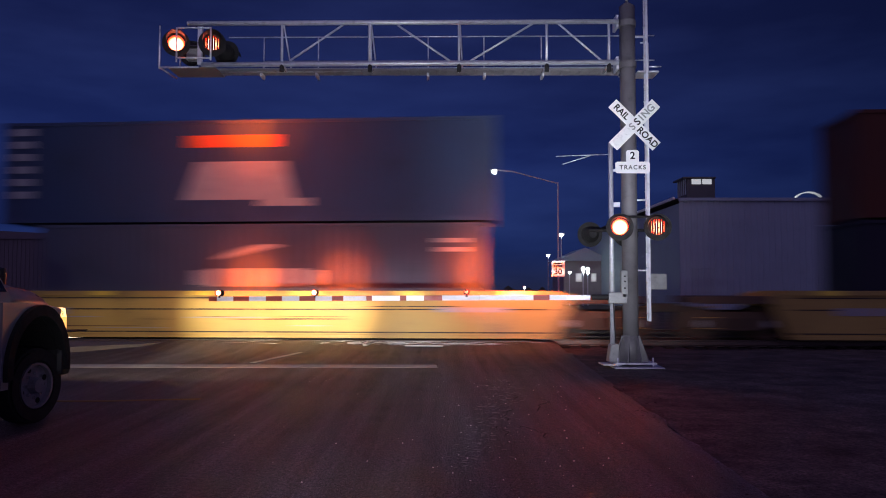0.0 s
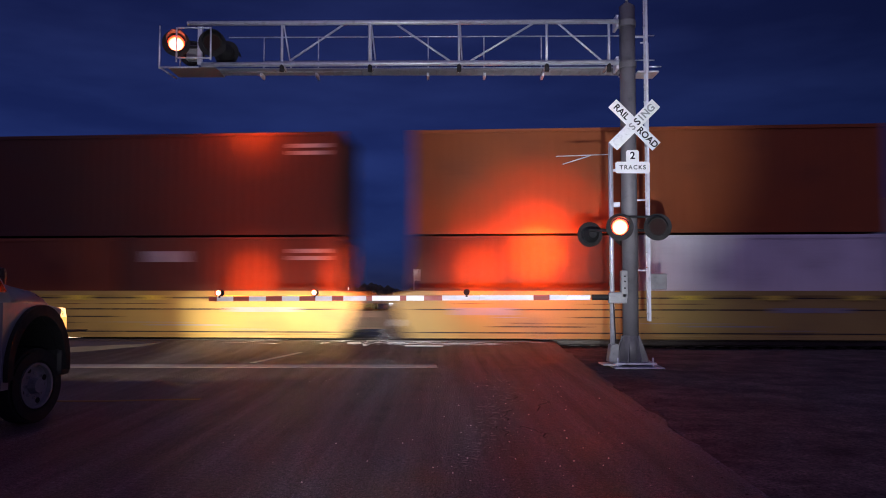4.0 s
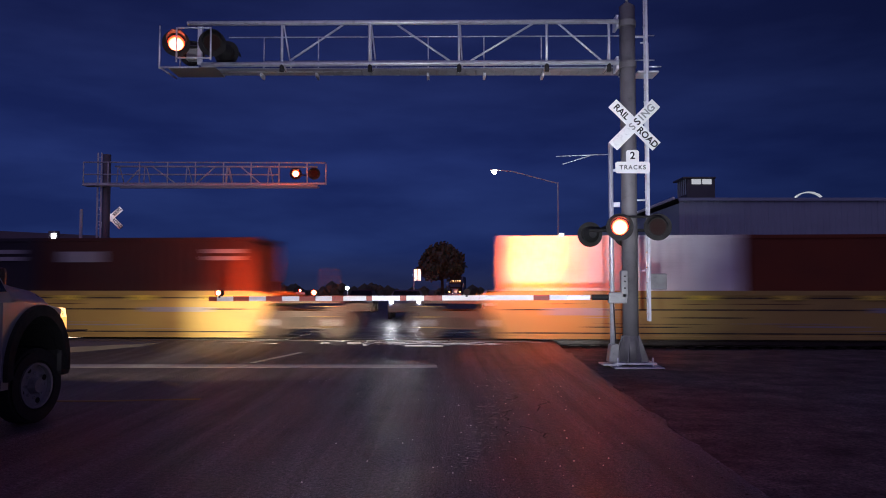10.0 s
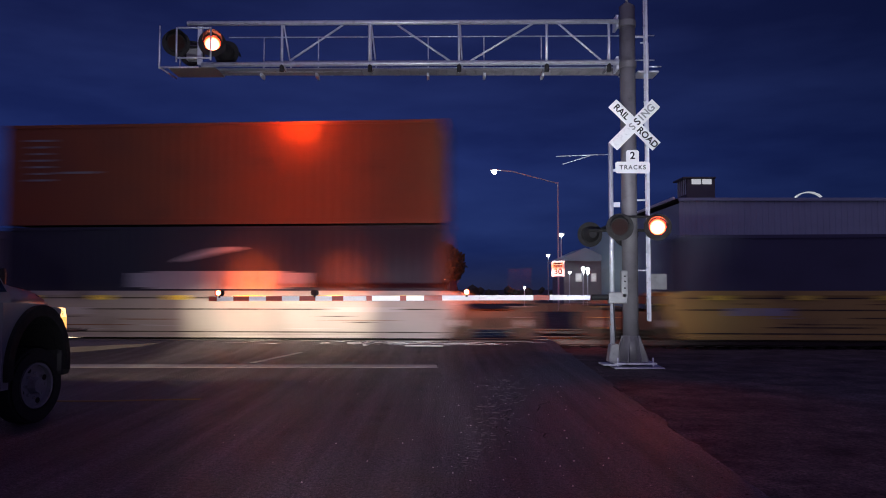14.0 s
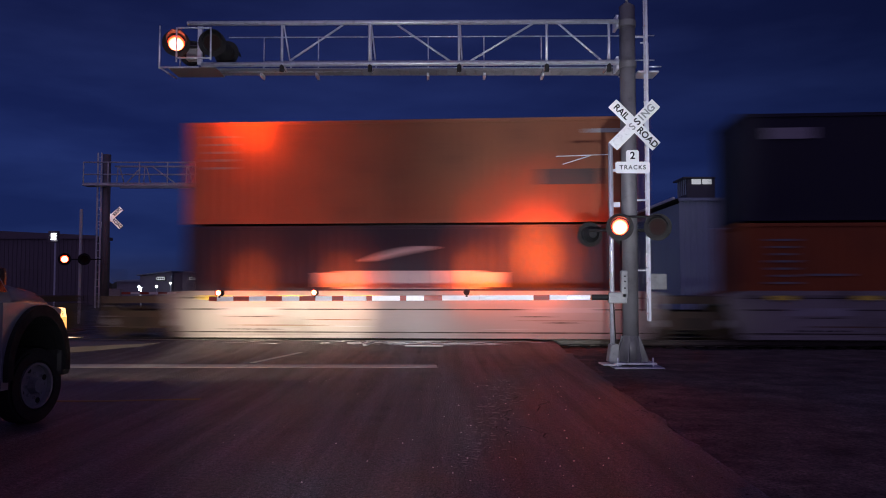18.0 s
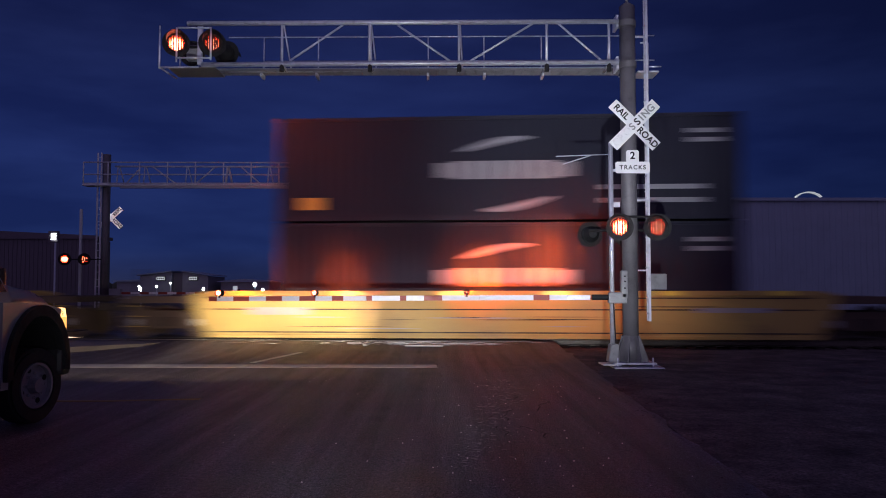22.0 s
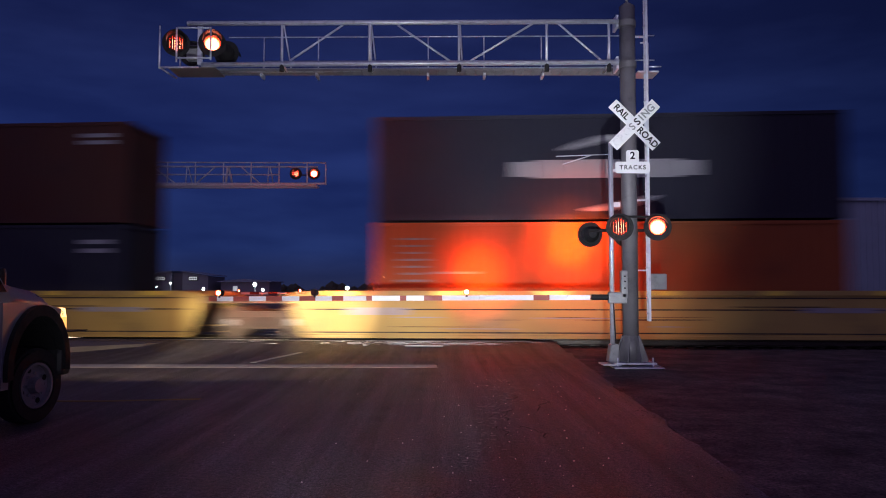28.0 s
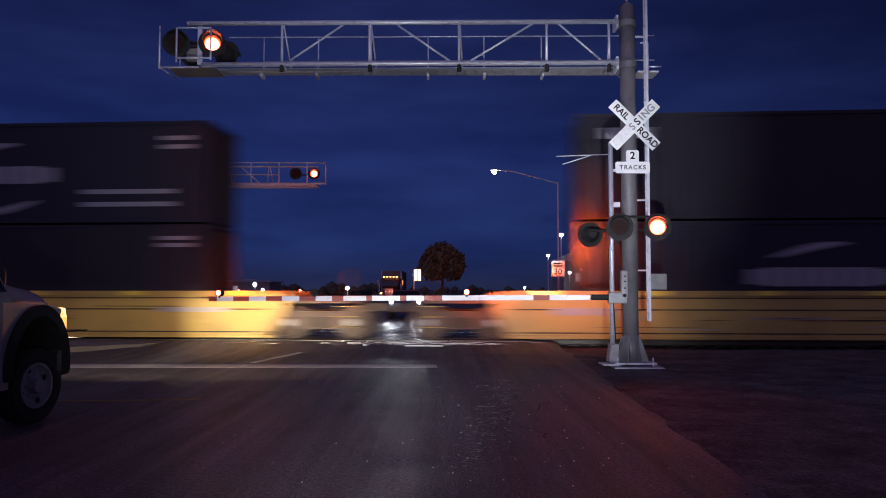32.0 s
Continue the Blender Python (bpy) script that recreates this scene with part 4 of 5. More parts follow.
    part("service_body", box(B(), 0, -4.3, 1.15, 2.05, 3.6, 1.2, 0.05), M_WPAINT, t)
    part("frame_rail", box(B(), 0, -2.6, 0.50, 1.0, 6.2, 0.18), M_BLACK, t)
    return t


waiting_truck()


# ---------------------------------------------------------------- far vehicles
CARRIED = []        # things that drive, with their rows


def far_car(x, y, rz, paint, label):
    """A car that faces the crossing; local -y is its front."""
    c = thing("car", x, y, 0, rz, label, "car", "cars beyond the crossing")
    bm = B()
    prism(bm, [(-2.2, 0.35), (-2.25, 0.75), (-1.2, 0.95), (-0.5, 1.45), (1.1, 1.48), (1.9, 1.0), (2.3, 0.95), (2.3, 0.35)], -0.88, 0.88)
    for v in bm.verts:
        v.co = Vector((v.co.y * (0.8 if v.co.z > 1.2 else 1.0), v.co.x, v.co.z))
    bmesh.ops.bevel(bm, geom=bm.edges[:], offset=0.05, segments=2, affect="EDGES")
    part("body", bm, paint, c)
    bm = B()
    bm.faces.new([bm.verts.new(p) for p in ((-0.78, -1.17, 0.99), (0.78, -1.17, 0.99), (0.66, -0.58, 1.43), (-0.66, -0.58, 1.43))])
    bmesh.ops.solidify(bm, geom=bm.faces[:], thickness=0.03)
    part("windscreen", bm, M_GLASS, c)
    for sd in (-1, 1):
        part("headlamp", tube(B(), (sd * 0.70, -2.16, 0.88), (sd * 0.70, -2.29, 0.88), 0.10, 14), M_HEAD, c, "glowing white headlamp")
        for yy in (-1.35, 1.4):
            w = part("wheel", tube(B(), (sd * 0.72, yy, 0.33), (sd * 0.90, yy, 0.33), 0.33, 20), M_RUBBER, c)
            part("rim", tube(B(), (sd * 0.88, yy, 0.33), (sd * 0.91, yy, 0.33), 0.2, 14), M_ALLOY, w)
    part("bumper", box(B(), 0, -2.22, 0.45, 1.7, 0.12, 0.2, 0.03), M_PLASTIC, c)
    return c


def far_semi():
    s = thing("semi_truck", -0.4, 130, 0, 0, "dark highway tractor with amber roof marker lights and chrome stacks", "truck")
    bm = B()
    prism(bm, [(-3.4, 0.6), (-3.45, 1.5), (-1.6, 1.75), (-1.4, 2.6), (-0.9, 2.9), (1.4, 2.95), (1.4, 0.6)], -1.15, 1.15)
    for v in bm.verts:
        v.co = Vector((v.co.y * (0.75 if v.co.y and v.co.x < -1.6 else 1.0), v.co.x, v.co.z))
    bmesh.ops.bevel(bm, geom=bm.edges[:], offset=0.05, segments=2, affect="EDGES")
    part("cab", bm, PAINTS["maroon"], s)
    part("grille", box(B(), 0, -3.46, 1.15, 1.0, 0.06, 0.9, 0.02), M_CHROME, s)
    part("bumper", box(B(), 0, -3.55, 0.55, 2.4, 0.2, 0.4, 0.04), M_CHROME, s)
    part("windscreen", box(B(), 0, -1.56, 2.2, 1.9, 0.06, 0.62, 0.02, (-12, 0, 0)), M_GLASS, s)
    for k in range(5):
        part("marker_light", box(B(), -0.8 + 0.4 * k, -1.0, 3.02, 0.20, 0.12, 0.13, 0.02), M_MARK, s, "amber marker light")
    for sd in (-1, 1):
        part("exhaust_pipe", tube(B(), (sd * 1.2, 1.2, 0.8), (sd * 1.2, 1.2, 3.9), 0.08, 12), M_CHROME, s)
        part("air_cleaner", tube(B(), (sd * 1.28, -1.2, 1.1), (sd * 1.28, -1.2, 2.2), 0.16, 12), M_CHROME, s)
        part("mirror", box(B(), sd * 1.5, -1.3, 2.3, 0.16, 0.1, 0.6, 0.02), M_CHROME, s)
        part("headlamp", box(B(), sd * 0.95, -3.5, 1.05, 0.26, 0.08, 0.18, 0.02), M_MARK, s)
        for yy in (-2.6, 2.2, 3.5):
            w = part("wheel", tube(B(), (sd * 0.9, yy, 0.5), (sd * 1.2, yy, 0.5), 0.5, 20), M_RUBBER, s)
            part("rim", tube(B(), (sd * 1.17, yy, 0.5), (sd * 1.22, yy, 0.5), 0.28, 14), M_CHROME, w)
    part("trailer", box(B(), 0, 8.5, 2.5, 2.5, 12.5, 2.7, 0.04), PAINTS["slate"], s)
    return s


car_a = far_car(-1.91, 42.2, 0, PAINTS["slate"], "grey car waiting with bright headlamps beyond the crossing")
car_c = far_car(-5.50, 54.2, 0, PAINTS["black"], "dark car queued behind with headlamps on")
car_b = far_car(3.30, 48.2, 0, PAINTS["white"], "pale car turning out of the side street, headlamps on")
semi = far_semi()
CARRIED.append((car_b, [(0, pose(3.30, 48.2, 0, 0, 0, 0)), (10.4, pose(3.30, 48.2, 0, 0, 0, 0)), (11.2, pose(4.6, 46.4, 0, 0, 0, 30)), (12.2, pose(11.0, 43.6, 0, 0, 0, 75)), (14.0, pose(30.0, 42.0, 0, 0, 0, 84)), (18.0, pose(75.0, 40.0, 0, 0, 0, 86)), (32.0, pose(76.0, 40.0, 0, 0, 0, 86))]))
CARRIED.append((semi, [(0, pose(6.0, 175, 0, 0, 0, 0)), (8.6, pose(3.4, 150, 0, 0, 0, -3)), (13.7, pose(-0.30, 124, 0, 0, 0, -6)), (16.9, pose(-3.2, 104, 0, 0, 0, -4)), (18.5, pose(-6.3, 99, 0, 0, 0, 0)), (22.0, pose(-6.45, 98, 0, 0, 0, 0)), (32.0, pose(-6.45, 98, 0, 0, 0, 0))]))


# ---------------------------------------------------------------- buildings and distance
def ribbed(bm, x0, x1, y, z0, z1, pitch=0.4, depth=0.05):
    n = int((x1 - x0) / pitch)
    pts = []
    for i in range(n):
        a = x0 + i * pitch
        pts += [(a, y), (a + pitch * 0.62, y), (a + pitch * 0.70, y - depth), (a + pitch * 0.92, y - depth)]
    pts.append((x1, y))
    lo = [bm.verts.new((p[0], p[1], z0)) for p in pts]
    hi = [bm.verts.new((p[0], p[1], z1)) for p in pts]
    for i in range(len(pts) - 1):
        bm.faces.new((lo[i], lo[i + 1], hi[i + 1], hi[i]))
    return bm


def warehouse():
    w = thing("warehouse", 15.6, 52, 0, 0, "long pale warehouse with ribbed metal cladding and a low roof", "warehouse")
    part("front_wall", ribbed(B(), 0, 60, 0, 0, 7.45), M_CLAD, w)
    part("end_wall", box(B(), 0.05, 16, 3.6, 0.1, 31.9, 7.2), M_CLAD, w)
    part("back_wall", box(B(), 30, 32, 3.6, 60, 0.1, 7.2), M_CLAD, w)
    bm = B()
    prism(bm, [(-0.3, 7.46), (60, 7.46), (60, 7.52), (-0.3, 7.50)], -0.08, 32.2)
    part("roof", bm, M_ROOF, w)
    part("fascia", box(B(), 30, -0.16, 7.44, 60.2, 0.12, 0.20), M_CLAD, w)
    part("eave_gutter", box(B(), -0.36, 5, 7.52, 0.14, 10.0, 0.16), M_SIGN, w, "pale eave gutter")
    v = part("roof_vent", box(B(), 1.75, 2, 8.30, 1.9, 2.2, 1.3, 0.05), M_ROOF, w)
    for k in range(5):
        part("vent_louvre", box(B(), 0.76, 1.1 + 0.42 * k, 8.45, 0.06, 0.1, 1.1), M_CLAD, v)
    # white vent panels brightened by a glow of their own
    for k in range(2):
        part("vent_panel", box(B(), 1.42 + 0.72 * k, 0.87, 8.74, 0.62, 0.04, 0.34), M_LITWIN, v, "white vent panel with added glow")
    part("vent_cap", box(B(), 1.6, 1.9, 9.0, 2.2, 2.4, 0.10), M_ROOF, v)
    bm = B()
    shell(bm, 1.02, 0.09, 0.3, 36, 144, 20)
    bmesh.ops.scale(bm, vec=(1, 1, 0.75), verts=bm.verts)
    bmesh.ops.translate(bm, verts=bm.verts, vec=(9.30, 1.8, 7.32))
    part("roof_hoop", bm, M_LITWIN, w, "lit pale curved skylight hoop")
    return w


def far_left_hall():
    w = thing("storage_hall", -68, 75, 0, 0, "dim grey far storage hall with a sloping metal roof", "warehouse")
    part("front_wall", ribbed(B(), 0, 35, 0, 0, 6.3), M_DIM, w)
    part("end_wall", box(B(), 35, 1.6, 3.1, 0.2, 3.0, 6.2), M_DIM, w)
    bm = B()
    prism(bm, [(-0.3, 7.9), (12, 7.7), (35.3, 6.6), (35.3, 6.3), (-0.3, 6.3)], -0.2, 3.2)
    part("roof", bm, M_DIM, w)
    lamp = thing("flood_lamp", -34.4, 69.8, 0, 0, "bright white flood lamp on a pole by the hall", "lamp")
    part("pole", tube(B(), (0, 0.3, 0), (0, 0.3, 6.3), 0.08, 10), M_GALV, lamp)
    part("head", box(B(), 0, 0, 6.15, 0.9, 0.3, 1.0, 0.05), M_DIM, lamp)
    part("lens", box(B(), 0.05, -0.17, 6.15, 0.40, 0.04, 0.55, 0.02), M_LAMP, lamp)


def house(x, y, w, d, h, rise, label, lit=((0.3, 0.5),)):
    o = thing("house", x, y, 0, 0, label, "house", "houses beyond the crossing")
    part("wall", box(B(), 0, d / 2, h / 2, w, d, h), M_HOUSE, o)
    bm = B()
    prism(bm, [(-w / 2 - 0.4, h), (w / 2 + 0.4, h), (w / 2 + 0.4, h + 0.15), (0, h + rise), (-w / 2 - 0.4, h + 0.15)], -0.4, d + 0.4)
    part("roof", bm, M_CLAD, o)
    for u, ww in lit:
        win = part("window", box(B(), -w / 2 + u * w, -0.03, h * 0.62, ww * 1.6 + 0.16, 0.08, 0.86), M_SIGN, o)
        part("pane", box(B(), -w / 2 + u * w, -0.075, h * 0.62, ww * 1.6, 0.03, 0.7), M_LITWIN, win, "lit window pane")
    return o


def shop():
    """A pale gabled shop front with a dark entrance between two lit signs."""
    s = thing("shop_building", -40.3, 120, 0, 0, "pale gabled shop front with two lit white signs", "shop")
    for sd, x0, x1 in ((-1, 0.8, 5.6), (1, 0.8, 4.7)):
        part("front_wall", prism(B(), [(sd * x0, 0), (sd * x1, 0), (sd * x1, 3.55), (sd * x0, 4.15)], 0.0, 0.3), M_HOUSE, s)
        part("roof_slope", prism(B(), [(sd * x0, 4.16), (sd * (x1 + 0.4), 3.56), (sd * (x1 + 0.4), 3.70), (sd * x0, 4.32)], -0.4, 9), M_CLAD, s)
        part("side_wall", box(B(), sd * (x1 - 0.1), 4.6, 1.75, 0.2, 8.6, 3.5), M_HOUSE, s)
        sign = part("sign_box", box(B(), sd * 2.45, -0.10, 3.15, 1.40, 0.18, 0.66, 0.02), M_BLACK, s)
        part("sign_face", box(B(), sd * 2.45, -0.20, 3.15, 1.24, 0.02, 0.50), M_LITWIN, sign, "lit white sign face")
        for k in range(4):
            part("marking_bar", box(B(), sd * 2.45 - 0.42 + 0.28 * k, -0.215, 3.14, 0.16, 0.01, 0.22), M_INK, sign)
    part("entrance", box(B(), 0, 0.6, 2.0, 1.6, 0.2, 4.0), M_DIM, s, "dark recessed entrance")
    part("back_wall", box(B(), -0.4, 9, 1.75, 10.2, 0.2, 3.5), M_HOUSE, s)


def street_lamp(x, y, h, arm, label, head_drop=0.0, r=0.075):
    s = thing("street_lamp", x, y, 0, 0, label, "street lamp", "street lamps")
    part("pole", tube(B(), (0, 0, 0), (0, 0, h), r, 10, r * 0.7), M_POLE, s)
    pts = [(0, h - 0.1), (-arm * 0.72, h + 0.85), (-arm * 0.92, h + 0.93), (-arm, h + 0.9)] if arm else [(0, h), (0, h + 0.1)]
    for a, b in zip(pts, pts[1:]):
        part("arm", tube(B(), (a[0], 0, a[1]), (b[0], 0, b[1]), 0.045, 8), M_POLE, s)
    px, pz = pts[-1]
    hd = part("head", box(B(), px, 0, pz + 0.05, 0.7, 0.3, 0.12, 0.03), M_POLE, s)
    bm = B()
    bmesh.ops.create_uvsphere(bm, u_segments=16, v_segments=8, radius=0.20, matrix=Matrix.Translation((px, -0.05, pz - 0.08)))
    part("lamp_globe", bm, M_LAMP, hd, "glowing white lamp globe", smooth=True)
    return s


def small_light(x, y, z, label, m=None, r=0.10):
    s = thing("yard_light", x, y, 0, 0, label, "lamp", "yard lights")
    part("post", tube(B(), (0, 0.1, 0), (0, 0.1, z), 0.05, 8), M_GALV, s)
    part("bracket", box(B(), 0, 0.08, z + 0.1, 0.3, 0.2, 0.06), M_GALV, s)
    bm = B()
    bmesh.ops.create_uvsphere(bm, u_segments=12, v_segments=8, radius=r, matrix=Matrix.Translation((0, -0.05, z)))
    part("lamp_globe", bm, m or M_LAMP, s, "glowing lamp globe")


def tree(x, y, h, w, seed):
    random.seed(seed)
    t = thing("tree", x, y, 0, 0, "dark leafy round-crowned tree against the dusk sky", "tree", "trees")
    bm = B()
    tube(bm, (0, 0, 0), (0, 0, h * 0.45), 0.28, 10, 0.18)
    tips = []
    for k in range(9):
        a = k * 2.4
        p = (math.cos(a) * w * 0.33, math.sin(a) * w * 0.33, h * random.uniform(0.55, 0.85))
        tube(bm, (0, 0, h * random.uniform(0.3, 0.45)), p, 0.10, 6, 0.03)
        tips.append(p)
    part("trunk", bm, M_BARK, t)
    vs, fs = [], []
    for k in range(3400):
        u = random.random() ** 0.45
        a, b = random.uniform(0, 2 * math.pi), math.acos(random.uniform(-0.75, 1))
        rr = 1 + 0.22 * noise.noise((math.cos(a) * 2, math.sin(a) * 2, b * 2 + seed))
        c = Vector((math.cos(a) * math.sin(b) * w * 0.5 * u * rr, math.sin(a) * math.sin(b) * w * 0.5 * u * rr, h * 0.62 + math.cos(b) * h * 0.38 * u * rr))
        s = random.uniform(0.22, 0.46)
        d = Vector((random.gauss(0, 1), random.gauss(0, 1), random.gauss(0, 1))).normalized()
        e = d.orthogonal().normalized()
        f = d.cross(e)
        i = len(vs)
        vs += [c + e * s, c + f * s * 0.6, c - e * s, c - f * s * 0.6]
        fs.append((i, i + 1, i + 2, i + 3))
    me = bpy.data.meshes.new("crown")
    me.from_pydata([tuple(v) for v in vs], [], fs)
    me.materials.append(M_LEAF)
    o = new("crown", me)
    o.parent = t
    return t


def post_sign(x, y, z0, z1, w, label, text=(), face=None):
    s = thing("road_sign", x, y, 0, -math.degrees(math.atan2(x, y)), label, "road sign", "road signs")
    part("post", tube(B(), (0, 0.05, 0), (0, 0.05, z1), 0.04, 8), M_GALV, s)
    p = part("plate", box(B(), 0, 0, (z0 + z1) / 2, w, 0.012, z1 - z0, 0.02), face or M_RETRO, s)
    for tx, size, dz in text:
        word(tx, size, p, "lettering", M_INK, pose(0, -0.012, (z0 + z1) / 2 + dz, 90))
    return s


def small_mark(s, w, h, z):
    part("marking_bar", box(B(), 0, -0.012, z, w, 0.006, h), M_INK, s)


warehouse()
far_left_hall()
shop()
house(-46.6, 124, 9.0, 8, 2.7, 0.35, "long low pale shed with a lit window", ((0.6, 0.3),))
house(-30.5, 122, 7.5, 9, 2.6, 0.5, "low pale shed with a lit window", ((0.3, 0.4),))
house(14.0, 78, 4.2, 8, 4.3, 1.3, "pale house with a lit porch", ((0.35, 0.3), (0.7, 0.25)))
street_lamp(9.05, 62, 9.95, 5.0, "tall curved-arm street lamp glowing white")
street_lamp(11.97, 80, 7.0, 0, "plain post lamp glowing white")
street_lamp(13.3, 100, 5.75, 0, "far post lamp glowing white")
tree(-0.1, 110, 8.0, 6.3, 3)
sg = post_sign(8.0, 55, 2.40, 3.50, 0.92, "white speed limit sign reading 30", (("30", 0.55, -0.22),), M_RETRO)
small_mark(sg, 0.6, 0.10, 3.32)
small_mark(sg, 0.6, 0.10, 3.14)
twin = post_sign(-2.02, 60, 2.16, 3.03, 0.33, "pair of narrow blank white roadside sign plates", face=M_RETRO)
twin.children[1].location.x = -0.18
second = part("plate", box(B(), 0.18, 0, 2.595, 0.33, 0.012, 0.87, 0.02), M_RETRO, twin)
part("cross_bar", box(B(), 0, 0.02, 2.6, 0.62, 0.02, 0.05), M_GALV, twin)
for x, y, z, r in ((-19.1, 50, 1.55, 0.16), (-43.0, 112, 1.9, 0.26), (-40.5, 112, 1.9, 0.22), (-40.6, 118, 2.4, 0.22), (-26.6, 88, 1.55, 0.24), (-20.9, 88, 2.05, 0.36), (-20.0, 88, 1.42, 0.26), (-8.45, 70, 1.62, 0.26), (7.2, 70, 1.66, 0.13), (13.10, 74, 3.43, 0.30), (13.53, 74, 3.36, 0.28), (13.12, 73.9, 3.15, 0.2), (13.53, 73.9, 3.05, 0.2), (11.84, 74, 3.06, 0.2)):
    small_light(x, y, z, "small white lamp glowing beyond the tracks", r=r * 0.62)
for i, (x, y, w, h) in enumerate(((-24, 140, 30, 3.0), (10, 170, 60, 2.4), (-70, 160, 50, 3.4))):
    bm = B()
    for k in range(40):
        s = random.uniform(0.6, 1.4)
        bmesh.ops.create_icosphere(bm, subdivisions=1, radius=s, matrix=Matrix.Translation((x - w / 2 + w * k / 40 + random.uniform(-1, 1), y + random.uniform(-3, 3), h * random.uniform(0.2, 0.6))))
    tagged(part("far_hedge", bm, M_LEAF), "dark distant line of scrub", "hedge", kind="stuff")


# ---------------------------------------------------------------- the train
LEN20, LEN40, LEN45 = 6.29, 12.60, 14.10
STOCK = {}


def side_panel(bm, length, h, y, sgn):
    pitch = 0.278
    n = int((length - 0.3) / pitch)
    x0 = -n * pitch / 2
    pts = [(-length / 2 + 0.07, y)]
    for i in range(n):
        a = x0 + i * pitch
        pts += [(a, y), (a + 0.07, y - sgn * 0.036), (a + 0.139, y - sgn * 0.036), (a + 0.209, y)]
    pts.append((length / 2 - 0.07, y))
    lo = [bm.verts.new((p[0], p[1], 0.15)) for p in pts]
    hi = [bm.verts.new((p[0], p[1], h - 0.10)) for p in pts]
    for i in range(len(pts) - 1):
        bm.faces.new((lo[i], lo[i + 1], hi[i + 1], hi[i]) if sgn < 0 else (lo[i + 1], lo[i], hi[i], hi[i + 1]))
    return bm


def bars(bm, x, z, w, h, y=-1.224):
    """One line of unreadable writing as a plain raised bar."""
    return box(bm, x, y, z, w, 0.006, h)


def swoosh(bm, x, z, w, h, up):
    """A tapering crescent stroke."""
    lo, hi = [], []
    for i in range(13):
        u = i / 12
        px = x - w / 2 + w * u
        arc = math.sin(u * math.pi * 0.5) if up else 1 - math.cos(u * math.pi * 0.5)
        pz = z + h * (arc - 0.5)
        th = 0.16 * math.sin(math.pi * min(1, max(0.03, u if up else 1 - u))) ** 0.6 + 0.02
        lo.append((px, pz - th / 2))
        hi.append((px, pz + th / 2))
    prism(bm, lo + hi[::-1], -1.228, -1.220)


